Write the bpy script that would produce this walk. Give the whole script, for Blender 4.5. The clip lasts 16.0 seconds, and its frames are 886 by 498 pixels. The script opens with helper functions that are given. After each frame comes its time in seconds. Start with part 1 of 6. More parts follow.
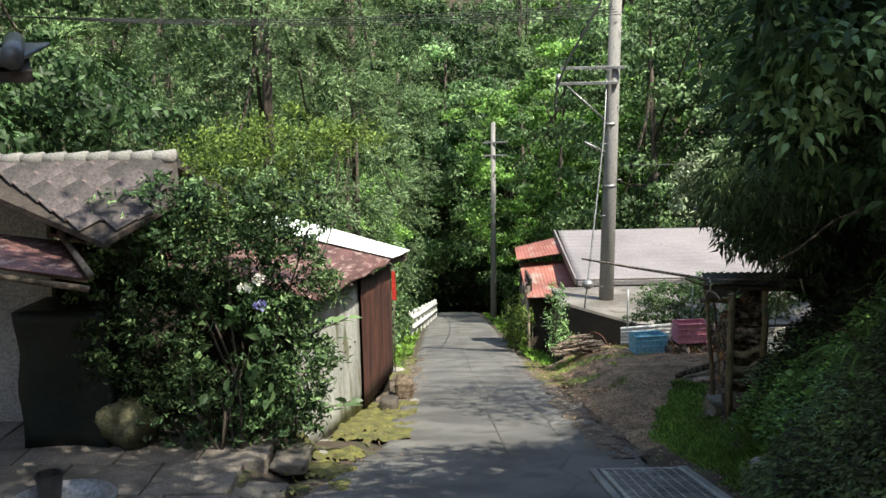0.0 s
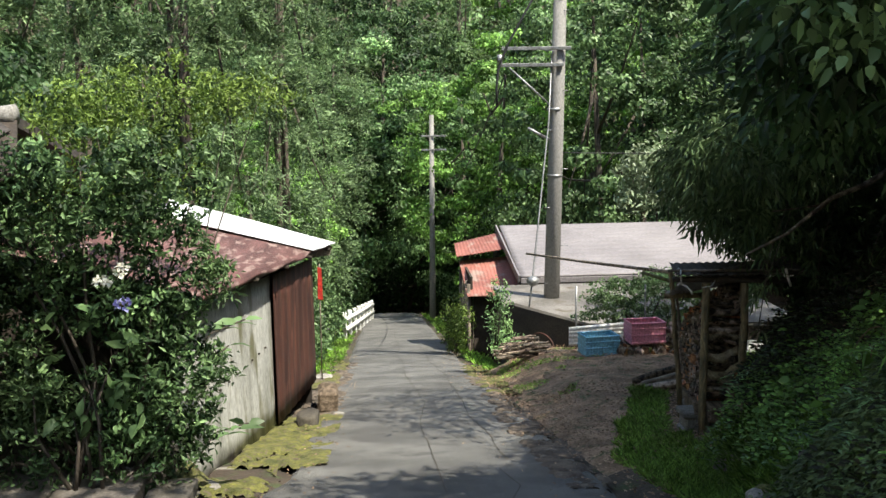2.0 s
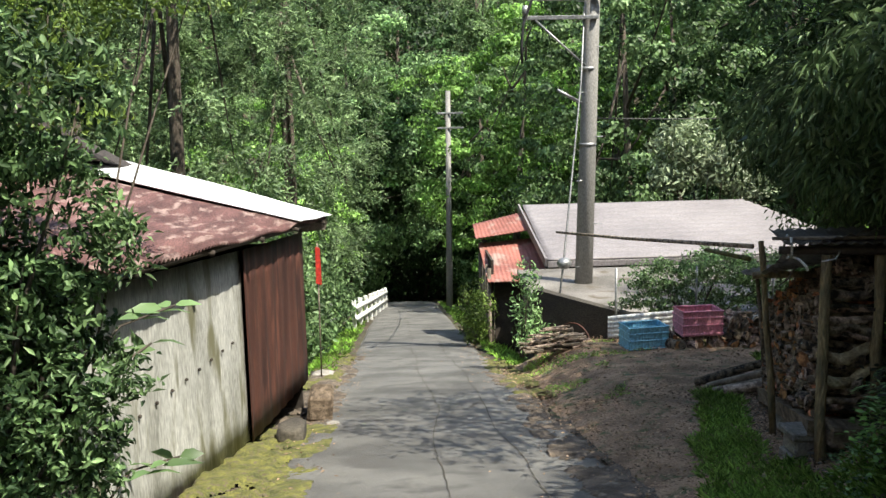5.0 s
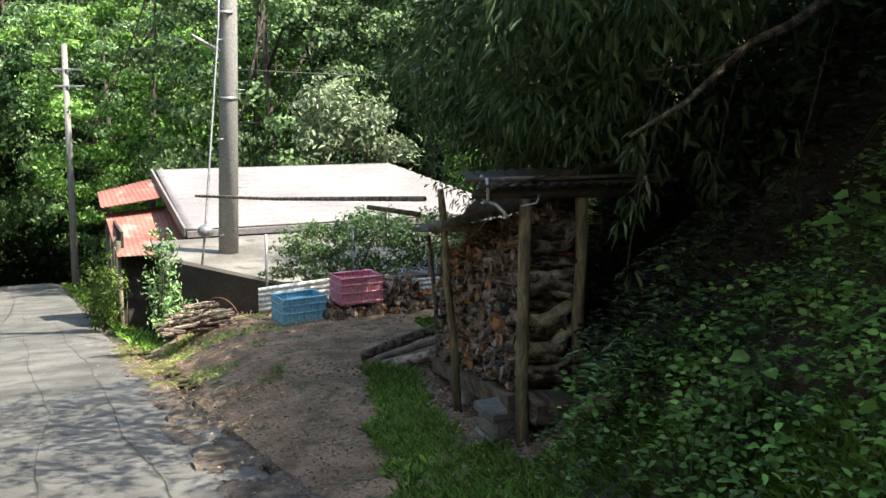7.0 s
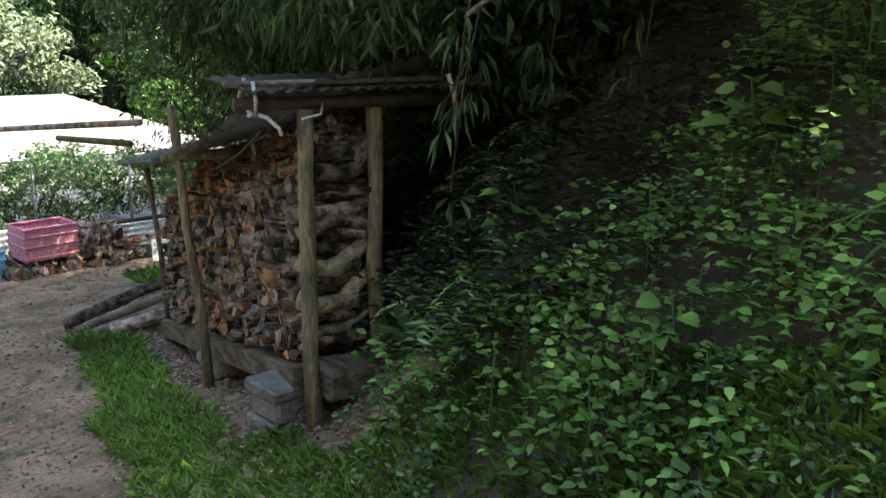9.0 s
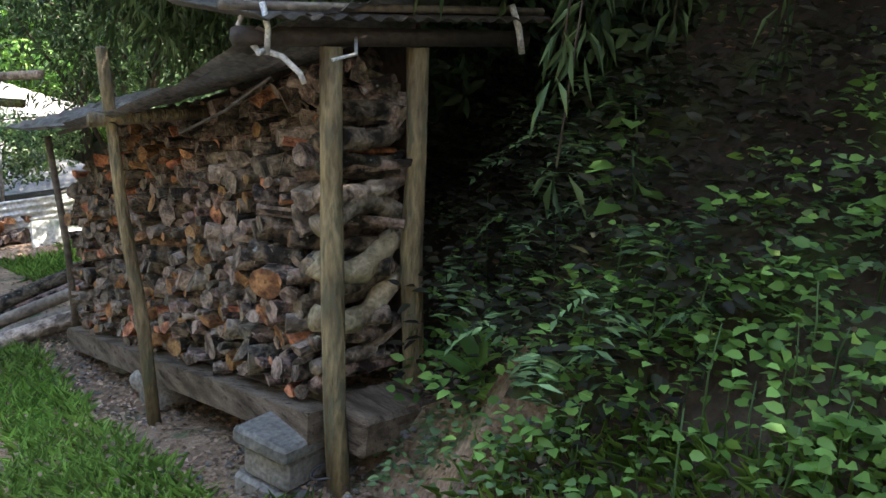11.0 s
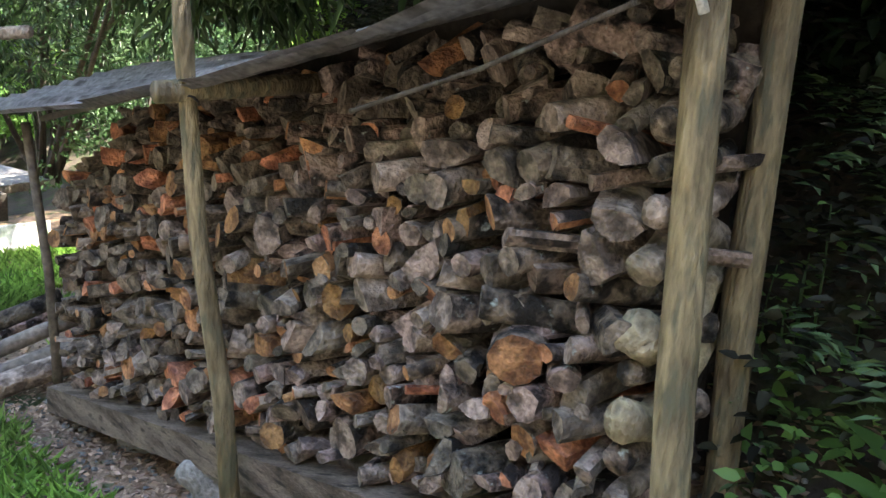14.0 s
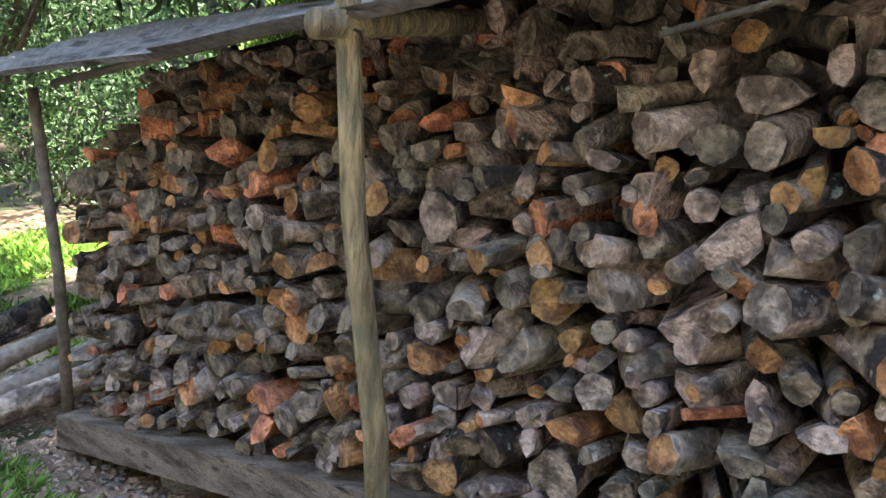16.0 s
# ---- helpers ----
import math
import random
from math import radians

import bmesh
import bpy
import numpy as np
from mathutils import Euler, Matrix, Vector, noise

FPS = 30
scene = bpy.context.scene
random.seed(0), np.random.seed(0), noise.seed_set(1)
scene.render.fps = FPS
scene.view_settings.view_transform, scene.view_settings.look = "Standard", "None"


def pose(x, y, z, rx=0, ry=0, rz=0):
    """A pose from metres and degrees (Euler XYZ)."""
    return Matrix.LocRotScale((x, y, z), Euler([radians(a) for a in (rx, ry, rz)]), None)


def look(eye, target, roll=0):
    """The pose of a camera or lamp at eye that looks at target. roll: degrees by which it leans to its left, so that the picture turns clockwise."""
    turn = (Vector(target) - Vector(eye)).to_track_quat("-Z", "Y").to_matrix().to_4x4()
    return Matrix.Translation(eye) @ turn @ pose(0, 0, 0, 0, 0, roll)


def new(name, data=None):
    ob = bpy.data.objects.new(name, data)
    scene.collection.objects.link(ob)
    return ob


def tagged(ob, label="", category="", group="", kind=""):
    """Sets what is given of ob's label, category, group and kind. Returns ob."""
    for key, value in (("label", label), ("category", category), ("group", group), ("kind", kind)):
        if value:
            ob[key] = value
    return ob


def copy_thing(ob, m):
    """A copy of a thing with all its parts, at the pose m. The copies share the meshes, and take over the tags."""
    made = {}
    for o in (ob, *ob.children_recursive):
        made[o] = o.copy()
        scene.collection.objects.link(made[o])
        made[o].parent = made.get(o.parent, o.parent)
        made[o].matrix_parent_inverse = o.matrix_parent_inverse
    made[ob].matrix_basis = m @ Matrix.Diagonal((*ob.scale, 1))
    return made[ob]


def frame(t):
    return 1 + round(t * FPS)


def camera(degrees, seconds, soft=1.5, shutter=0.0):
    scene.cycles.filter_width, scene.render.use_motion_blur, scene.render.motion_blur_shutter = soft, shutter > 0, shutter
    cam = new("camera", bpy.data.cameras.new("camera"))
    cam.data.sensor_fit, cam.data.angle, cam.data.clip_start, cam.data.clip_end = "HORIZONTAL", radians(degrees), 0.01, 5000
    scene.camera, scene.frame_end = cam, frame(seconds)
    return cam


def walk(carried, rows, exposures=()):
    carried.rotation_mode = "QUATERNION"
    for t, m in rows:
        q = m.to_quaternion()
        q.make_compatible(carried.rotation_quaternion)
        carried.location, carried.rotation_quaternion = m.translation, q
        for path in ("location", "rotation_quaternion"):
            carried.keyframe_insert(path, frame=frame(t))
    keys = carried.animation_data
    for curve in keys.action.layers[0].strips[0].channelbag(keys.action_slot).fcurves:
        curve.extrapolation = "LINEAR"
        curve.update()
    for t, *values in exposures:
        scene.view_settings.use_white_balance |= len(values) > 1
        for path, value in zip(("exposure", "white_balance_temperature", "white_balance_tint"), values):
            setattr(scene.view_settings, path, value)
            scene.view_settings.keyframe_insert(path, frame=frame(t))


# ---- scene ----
cam = camera(51.8, 16.0)
PATH = [
    (0, (0.036, 0.059, 1.57), (0.038, 2.037, 1.277), -1.2),
    (0.5, (0.071, 0.495, 1.477), (0.117, 2.473, 1.181), -1.4),
    (1, (0.122, 0.896, 1.39), (0.208, 2.873, 1.098), -1.0),
    (1.5, (0.142, 1.312, 1.287), (0.247, 3.288, 0.998), -0.8),
    (2, (0.198, 1.685, 1.188), (0.33, 3.659, 0.895), -0.9),
    (2.5, (0.281, 2.048, 1.117), (0.431, 4.02, 0.823), -0.8),
    (3, (0.308, 2.458, 1.023), (0.471, 4.43, 0.73), -0.7),
    (5.3, (0.338, 4.188, 0.594), (0.429, 6.16, 0.275), -1.2),
    (5.5, (0.367, 4.353, 0.553), (0.586, 6.315, 0.233), -0.9),
    (6, (0.377, 4.807, 0.423), (0.902, 6.708, 0.09), 0.1),
    (6.5, (0.471, 5.15, 0.325), (1.179, 6.987, -0.031), 0.4),
    (7, (0.595, 5.446, 0.27), (1.432, 7.223, -0.106), 0.9),
    (7.5, (0.645, 5.74, 0.201), (1.717, 7.381, -0.197), 2.1),
    (8, (0.724, 6.021, 0.107), (1.967, 7.529, -0.314), 2.4),
    (8.2, (0.755, 6.152, 0.085), (2.032, 7.628, -0.353), 2.2),
    (10.3, (1.039, 7.526, -0.151), (2.527, 8.748, -0.692), 2.9),
    (10.5, (1.069, 7.649, -0.171), (2.579, 8.843, -0.712), 3.1),
    (11, (1.209, 7.967, -0.243), (2.754, 9.116, -0.784), 3.5),
    (11.5, (1.323, 8.233, -0.3), (2.859, 9.413, -0.799), 3.4),
    (12, (1.374, 8.515, -0.361), (2.934, 9.671, -0.839), 3.6),
    (12.5, (1.489, 8.777, -0.422), (3.076, 9.896, -0.9), 3.7),
    (13, (1.59, 9.047, -0.453), (3.202, 10.124, -0.943), 4.1),
    (13.5, (1.592, 9.273, -0.496), (3.238, 10.293, -0.997), 4.5),
    (14, (1.613, 9.487, -0.534), (3.292, 10.44, -1.059), 4.9),
    (14.5, (1.684, 9.694, -0.57), (3.381, 10.61, -1.098), 5.1),
    (15, (1.71, 9.914, -0.623), (3.427, 10.795, -1.15), 5.3),
    (15.5, (1.713, 10.18, -0.686), (3.477, 10.967, -1.206), 5.1),
    (16, (1.76, 10.367, -0.758), (3.538, 11.117, -1.282), 5.1),
]
walk(cam, [(t, look(eye, target, roll)) for t, eye, target, roll in PATH],
     [(0.0, 1.4, 6900, 5), (5.0, 1.5, 6900, 5), (6.5, 1.8, 7000, 5), (8.0, 2.45, 7000, 6), (10.5, 3.2, 6950, 9), (13.0, 3.7, 6900, 10), (16.0, 3.95, 6750, 12)])

SUN_ELEV, SUN_ROT = radians(60), radians(128)
world = bpy.data.worlds.new("world")
scene.world = world
world.use_nodes = True
wn = world.node_tree.nodes
sky = wn.new("ShaderNodeTexSky")
sky.sky_type, sky.sun_disc = "NISHITA", False
sky.sun_elevation, sky.sun_rotation = SUN_ELEV, SUN_ROT
wn["Background"].inputs["Strength"].default_value = 0.15
world.node_tree.links.new(sky.outputs[0], wn["Background"].inputs["Color"])
sun = new("sun", bpy.data.lights.new("sun", "SUN"))
sun.data.energy, sun.data.angle, sun.data.color = 3.7, radians(0.5), (1.0, 0.95, 0.87)
sun_dir = Vector((math.sin(SUN_ROT) * math.cos(SUN_ELEV), math.cos(SUN_ROT) * math.cos(SUN_ELEV), math.sin(SUN_ELEV)))
sun.matrix_basis = look(sun_dir * 50, (0, 0, 0))

# ---- materials ----


def material(label, c1, c2, scale=3.0, rough=0.8, bump=0.3, fine=40.0, metal=0.0, c3=None, spots=0.6, stretch=(1, 1, 1), vary=0.0, island=0.0, sheen=0.5, sharp=0.15):
    m = bpy.data.materials.new(label)
    m.use_nodes = True
    n, l = m.node_tree.nodes, m.node_tree.links
    b = n["Principled BSDF"]
    tc = n.new("ShaderNodeTexCoord")
    mp = n.new("ShaderNodeMapping")
    mp.inputs["Scale"].default_value = stretch
    l.new(tc.outputs["Object"], mp.inputs["Vector"])
    big = n.new("ShaderNodeTexNoise")
    big.inputs["Scale"].default_value, big.inputs["Detail"].default_value = scale, 6
    l.new(mp.outputs[0], big.inputs["Vector"])
    small = n.new("ShaderNodeTexNoise")
    small.inputs["Scale"].default_value, small.inputs["Detail"].default_value = fine, 4
    l.new(mp.outputs[0], small.inputs["Vector"])
    ramp = n.new("ShaderNodeValToRGB")
    ramp.color_ramp.elements[0].position, ramp.color_ramp.elements[1].position = 0.5 - sharp, 0.5 + sharp
    ramp.color_ramp.elements[0].color, ramp.color_ramp.elements[1].color = (*c1, 1), (*c2, 1)
    l.new(big.outputs["Fac"], ramp.inputs[0])
    col = ramp.outputs[0]
    grain = n.new("ShaderNodeMix")
    grain.data_type, grain.blend_type = "RGBA", "MULTIPLY"
    grain.inputs[0].default_value = 1.0
    gr = n.new("ShaderNodeMapRange")
    gr.inputs[1].default_value, gr.inputs[2].default_value, gr.inputs[3].default_value, gr.inputs[4].default_value = 0.3, 0.7, 0.6, 1.3
    l.new(small.outputs["Fac"], gr.inputs[0])
    l.new(col, grain.inputs[6])
    l.new(gr.outputs[0], grain.inputs[7])
    col = grain.outputs[2]
    if c3:
        third = n.new("ShaderNodeTexNoise")
        third.inputs["Scale"].default_value, third.inputs["Detail"].default_value = scale * 2.3, 8
        off = n.new("ShaderNodeVectorMath")
        off.inputs[1].default_value = (7.3, 2.1, 5.5)
        l.new(mp.outputs[0], off.inputs[0])
        l.new(off.outputs[0], third.inputs["Vector"])
        edge = n.new("ShaderNodeMapRange")
        edge.inputs[1].default_value, edge.inputs[2].default_value = spots - 0.06, spots + 0.06
        l.new(third.outputs["Fac"], edge.inputs[0])
        mix = n.new("ShaderNodeMix")
        mix.data_type = "RGBA"
        l.new(edge.outputs[0], mix.inputs[0])
        l.new(col, mix.inputs[6])
        mix.inputs[7].default_value = (*c3, 1)
        col = mix.outputs[2]
    for amount, node, socket in ((vary, "ShaderNodeObjectInfo", "Random"), (island, "ShaderNodeNewGeometry", "Random Per Island")):
        if amount:
            info = n.new(node)
            hsv = n.new("ShaderNodeHueSaturation")
            rr = n.new("ShaderNodeMapRange")
            rr.inputs[3].default_value, rr.inputs[4].default_value = 1 - amount, 1 + amount
            l.new(info.outputs[socket], rr.inputs[0])
            l.new(rr.outputs[0], hsv.inputs["Value"])
            hr = n.new("ShaderNodeMapRange")
            hr.inputs[3].default_value, hr.inputs[4].default_value = 0.5 + amount * 0.05, 0.5 - amount * 0.05
            l.new(info.outputs[socket], hr.inputs[0])
            l.new(hr.outputs[0], hsv.inputs["Hue"])
            l.new(col, hsv.inputs["Color"])
            col = hsv.outputs[0]
    l.new(col, b.inputs["Base Color"])
    b.inputs["Roughness"].default_value, b.inputs["Metallic"].default_value = rough, metal
    b.inputs["Specular IOR Level"].default_value = sheen
    if bump:
        add = n.new("ShaderNodeMath")
        add.operation = "ADD"
        l.new(big.outputs["Fac"], add.inputs[0])
        l.new(small.outputs["Fac"], add.inputs[1])
        bp = n.new("ShaderNodeBump")
        bp.inputs["Strength"].default_value, bp.inputs["Distance"].default_value = bump, 0.02
        l.new(add.outputs[0], bp.inputs["Height"])
        l.new(bp.outputs[0], b.inputs["Normal"])
    return m


def leaf_material(label, c1, c2, rough=0.45, island=0.45, through_light=0.35):
    m = bpy.data.materials.new(label)
    m.use_nodes = True
    n, l = m.node_tree.nodes, m.node_tree.links
    b = n["Principled BSDF"]
    geo = n.new("ShaderNodeNewGeometry")
    ramp = n.new("ShaderNodeMix")
    ramp.data_type = "RGBA"
    ramp.inputs[6].default_value, ramp.inputs[7].default_value = (*c1, 1), (*c2, 1)
    tc = n.new("ShaderNodeTexCoord")
    noi = n.new("ShaderNodeTexNoise")
    noi.inputs["Scale"].default_value = 1.3
    l.new(tc.outputs["Object"], noi.inputs["Vector"])
    mixf = n.new("ShaderNodeMath")
    mixf.operation = "MULTIPLY_ADD"
    l.new(geo.outputs["Random Per Island"], mixf.inputs[0])
    mixf.inputs[1].default_value = 0.6
    sub = n.new("ShaderNodeMapRange")
    sub.inputs[1].default_value, sub.inputs[2].default_value, sub.inputs[3].default_value, sub.inputs[4].default_value = 0.35, 0.65, 0.0, 0.4
    l.new(noi.outputs["Fac"], sub.inputs[0])
    l.new(sub.outputs[0], mixf.inputs[2])
    l.new(mixf.outputs[0], ramp.inputs[0])
    hsv = n.new("ShaderNodeHueSaturation")
    rr = n.new("ShaderNodeMapRange")
    rr.inputs[3].default_value, rr.inputs[4].default_value = 1 - island, 1 + island
    l.new(geo.outputs["Random Per Island"], rr.inputs[0])
    patch = n.new("ShaderNodeTexNoise")
    patch.inputs["Scale"].default_value, patch.inputs["Detail"].default_value = 0.7, 3
    l.new(tc.outputs["Object"], patch.inputs["Vector"])
    pr = n.new("ShaderNodeMapRange")
    pr.inputs[1].default_value, pr.inputs[2].default_value, pr.inputs[3].default_value, pr.inputs[4].default_value = 0.35, 0.65, 0.55, 1.5
    l.new(patch.outputs["Fac"], pr.inputs[0])
    info = n.new("ShaderNodeObjectInfo")
    orr = n.new("ShaderNodeMapRange")
    orr.inputs[3].default_value, orr.inputs[4].default_value = 0.75, 1.3
    l.new(info.outputs["Random"], orr.inputs[0])
    m1 = n.new("ShaderNodeMath")
    m1.operation = "MULTIPLY"
    l.new(rr.outputs[0], m1.inputs[0])
    l.new(pr.outputs[0], m1.inputs[1])
    m2 = n.new("ShaderNodeMath")
    m2.operation = "MULTIPLY"
    l.new(m1.outputs[0], m2.inputs[0])
    l.new(orr.outputs[0], m2.inputs[1])
    l.new(m2.outputs[0], hsv.inputs["Value"])
    l.new(ramp.outputs[2], hsv.inputs["Color"])
    l.new(hsv.outputs[0], b.inputs["Base Color"])
    b.inputs["Roughness"].default_value = rough
    b.inputs["Specular IOR Level"].default_value = 0.3
    tr = n.new("ShaderNodeBsdfTranslucent")
    l.new(hsv.outputs[0], tr.inputs["Color"])
    ms = n.new("ShaderNodeMixShader")
    ms.inputs[0].default_value = through_light
    l.new(b.outputs[0], ms.inputs[1])
    l.new(tr.outputs[0], ms.inputs[2])
    l.new(ms.outputs[0], n["Material Output"].inputs["Surface"])
    return m


M_ASPHALT = material("asphalt", (0.07, 0.068, 0.065), (0.185, 0.18, 0.168), 1.1, 0.8, 0.9, 140, c3=(0.09, 0.086, 0.082), spots=0.58, sharp=0.2)
M_SOIL = material("soil", (0.028, 0.02, 0.014), (0.075, 0.054, 0.037), 1.6, 0.95, 0.8, 30, c3=(0.045, 0.06, 0.018), spots=0.57)
M_YARD = material("yard_earth", (0.16, 0.10, 0.06), (0.37, 0.245, 0.155), 2.4, 0.95, 1.0, 60, c3=(0.065, 0.085, 0.03), spots=0.6)
M_GRAVEL = material("dark_gravelly_earth", (0.06, 0.047, 0.036), (0.17, 0.132, 0.1), 5, 0.95, 1.0, 90, c3=(0.22, 0.19, 0.15), spots=0.66)
M_PAVING = material("paving_slab", (0.10, 0.088, 0.075), (0.18, 0.158, 0.135), 2.0, 0.85, 0.3, 50, c3=(0.08, 0.07, 0.055), spots=0.6, vary=0.15)
M_CONCRETE = material("concrete", (0.16, 0.155, 0.145), (0.26, 0.25, 0.235), 1.5, 0.85, 0.3, 60, vary=0.1)
M_SLABROOF = material("stained_slab_roof", (0.11, 0.10, 0.09), (0.21, 0.195, 0.18), 1.0, 0.85, 0.2, 50, c3=(0.09, 0.07, 0.05), spots=0.62)
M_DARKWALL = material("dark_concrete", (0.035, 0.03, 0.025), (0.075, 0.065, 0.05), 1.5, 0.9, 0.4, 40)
M_POLE = material("pole_concrete", (0.20, 0.195, 0.185), (0.30, 0.29, 0.275), 1.2, 0.75, 0.15, 70, stretch=(1, 1, 0.3))
M_RUST = material("rusted_sheet", (0.055, 0.022, 0.02), (0.15, 0.07, 0.064), 1.8, 0.7, 0.3, 30, c3=(0.26, 0.18, 0.16), spots=0.6, stretch=(3, 0.6, 1))
M_RUSTWALL = material("rusted_wall_sheet", (0.03, 0.010, 0.008), (0.082, 0.028, 0.018), 1.6, 0.65, 0.1, 30, c3=(0.12, 0.045, 0.03), spots=0.62, stretch=(3, 3, 0.5))
M_GREYSHEET = material("weathered_grey_sheet", (0.26, 0.26, 0.235), (0.48, 0.48, 0.455), 1.3, 0.55, 0.1, 30, c3=(0.15, 0.145, 0.09), spots=0.6, stretch=(1.6, 1.6, 0.45))
M_WHITESHEET = material("white_sheet", (0.62, 0.64, 0.67), (0.78, 0.79, 0.8), 1.5, 0.5, 0.05, 30, c3=(0.45, 0.45, 0.44), spots=0.7)
M_GREYROOF = material("grey_painted_roof", (0.185, 0.168, 0.174), (0.25, 0.228, 0.235), 0.6, 0.6, 0.05, 30)
M_REDROOF = material("faded_red_roof", (0.19, 0.065, 0.05), (0.32, 0.12, 0.095), 1.2, 0.7, 0.1, 30, c3=(0.28, 0.2, 0.17), spots=0.6)
M_SLATE = material("slate_tile", (0.04, 0.034, 0.033), (0.09, 0.076, 0.072), 2.5, 0.85, 0.3, 40, c3=(0.22, 0.15, 0.13), spots=0.68, vary=0.4)
M_KAWARA = material("glazed_roof_tile", (0.05, 0.055, 0.065), (0.09, 0.095, 0.105), 3, 0.35, 0.1, 30)
M_OLDWOOD = material("weathered_wood", (0.09, 0.073, 0.055), (0.26, 0.215, 0.165), 3, 0.85, 0.5, 35, stretch=(1, 1, 1))
M_BEAM = material("weathered_beam_wood", (0.09, 0.066, 0.045), (0.25, 0.19, 0.138), 4, 0.95, 0.8, 60, c3=(0.05, 0.04, 0.03), spots=0.62, stretch=(4, 0.5, 5), sheen=0.2)
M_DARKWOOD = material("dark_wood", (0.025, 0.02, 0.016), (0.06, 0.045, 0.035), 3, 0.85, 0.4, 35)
M_POSTWOOD = material("mossy_post_wood", (0.10, 0.075, 0.04), (0.31, 0.24, 0.13), 14, 0.85, 0.9, 70, c3=(0.12, 0.11, 0.065), spots=0.58, stretch=(1, 1, 0.25))
M_BARK = material("bark", (0.045, 0.036, 0.028), (0.10, 0.08, 0.062), 8, 0.95, 1.0, 40, c3=(0.12, 0.12, 0.09), spots=0.64, stretch=(1, 1, 0.4))
M_LOGBARK = material("firewood_bark", (0.02, 0.014, 0.010), (0.27, 0.198, 0.148), 16, 0.92, 1.0, 75, c3=(0.42, 0.47, 0.42), spots=0.7, vary=0.5, sharp=0.08)
M_LOGPALE = material("pale_firewood_bark", (0.095, 0.072, 0.052), (0.39, 0.31, 0.235), 13, 0.9, 0.9, 60, vary=0.3, sharp=0.09)
M_LOGYELLOW = material("barkless_yellow_wood", (0.20, 0.155, 0.09), (0.50, 0.42, 0.27), 9, 0.85, 0.8, 50, sharp=0.12)
M_CUTGREY = material("grey_cut_wood", (0.08, 0.06, 0.045), (0.30, 0.23, 0.175), 22, 0.85, 0.8, 90, vary=0.45, sharp=0.09)
M_CUTORANGE = material("orange_cut_wood", (0.17, 0.07, 0.03), (0.52, 0.25, 0.11), 18, 0.8, 0.8, 90, vary=0.4, sharp=0.1)
M_COVER = material("corrugated_cover", (0.24, 0.215, 0.19), (0.43, 0.39, 0.35), 3, 0.85, 0.1, 40, c3=(0.1, 0.085, 0.07), spots=0.62)
M_STONE = material("stone", (0.12, 0.11, 0.095), (0.27, 0.25, 0.22), 4, 0.9, 0.6, 50, vary=0.25)
M_MOSS = material("moss", (0.06, 0.065, 0.018), (0.15, 0.145, 0.035), 8, 0.95, 0.9, 60, c3=(0.1, 0.08, 0.05), spots=0.6)
M_BLUE = material("blue_plastic", (0.17, 0.44, 0.60), (0.24, 0.53, 0.68), 3, 0.5, 0.05, 30)
M_PINK = material("pink_plastic", (0.60, 0.22, 0.30), (0.70, 0.30, 0.38), 3, 0.5, 0.05, 30)
M_WHITE = material("white_paint", (0.66, 0.66, 0.63), (0.78, 0.78, 0.76), 3, 0.6, 0.1, 30, c3=(0.4, 0.38, 0.33), spots=0.68)
M_PLASTER = material("grey_plaster", (0.30, 0.30, 0.29), (0.40, 0.39, 0.38), 1.5, 0.9, 0.15, 50)
M_STEEL = material("galvanised_steel", (0.22, 0.225, 0.23), (0.36, 0.365, 0.37), 4, 0.45, 0.05, 30, metal=0.6)
M_TARP = material("dark_green_tarp", (0.004, 0.010, 0.009), (0.008, 0.017, 0.015), 2, 0.5, 0.2, 20)
M_BAG = material("olive_bag", (0.045, 0.045, 0.022), (0.15, 0.145, 0.08), 6, 0.8, 0.6, 30)
M_RED = material("red_cloth", (0.55, 0.03, 0.02), (0.65, 0.05, 0.03), 6, 0.7, 0.2, 30)
M_ROPE = material("white_cloth_rope", (0.5, 0.49, 0.46), (0.68, 0.67, 0.64), 20, 0.9, 0.5, 90)
M_BLACK = material("black_plastic", (0.012, 0.012, 0.013), (0.025, 0.025, 0.026), 4, 0.5, 0.05, 30)
M_WIRE = material("cable", (0.02, 0.02, 0.022), (0.035, 0.035, 0.037), 4, 0.6, 0.0, 30)
L_DARK = leaf_material("dark_leaf", (0.022, 0.05, 0.019), (0.068, 0.125, 0.048), 0.5)
# Undergrowth leaf with the deep shade under the trees put into its colour.
L_SHADE = leaf_material("shade_tinted_leaf", (0.014, 0.014, 0.009), (0.042, 0.045, 0.024), 0.6, 0.2)
L_HEDGE = leaf_material("hedge_leaf", (0.045, 0.075, 0.03), (0.13, 0.175, 0.07), 0.5)
L_MID = leaf_material("mid_leaf", (0.055, 0.115, 0.045), (0.23, 0.35, 0.15), 0.45)
L_LIGHT = leaf_material("light_leaf", (0.09, 0.19, 0.04), (0.25, 0.43, 0.11), 0.45)
L_CEDAR = leaf_material("cedar_leaf", (0.04, 0.085, 0.035), (0.24, 0.345, 0.16), 0.5, 0.35)
L_YELLOW = leaf_material("yellow_green_leaf", (0.07, 0.125, 0.025), (0.17, 0.24, 0.055), 0.5)
L_THICKET = leaf_material("thicket_leaf", (0.022, 0.048, 0.02), (0.07, 0.115, 0.05), 0.45)
L_BAMBOO = leaf_material("bamboo_leaf", (0.05, 0.10, 0.04), (0.14, 0.20, 0.09), 0.45)
L_GRASS = leaf_material("grass_blade", (0.14, 0.27, 0.05), (0.33, 0.50, 0.12), 0.6, 0.45, 0.5)
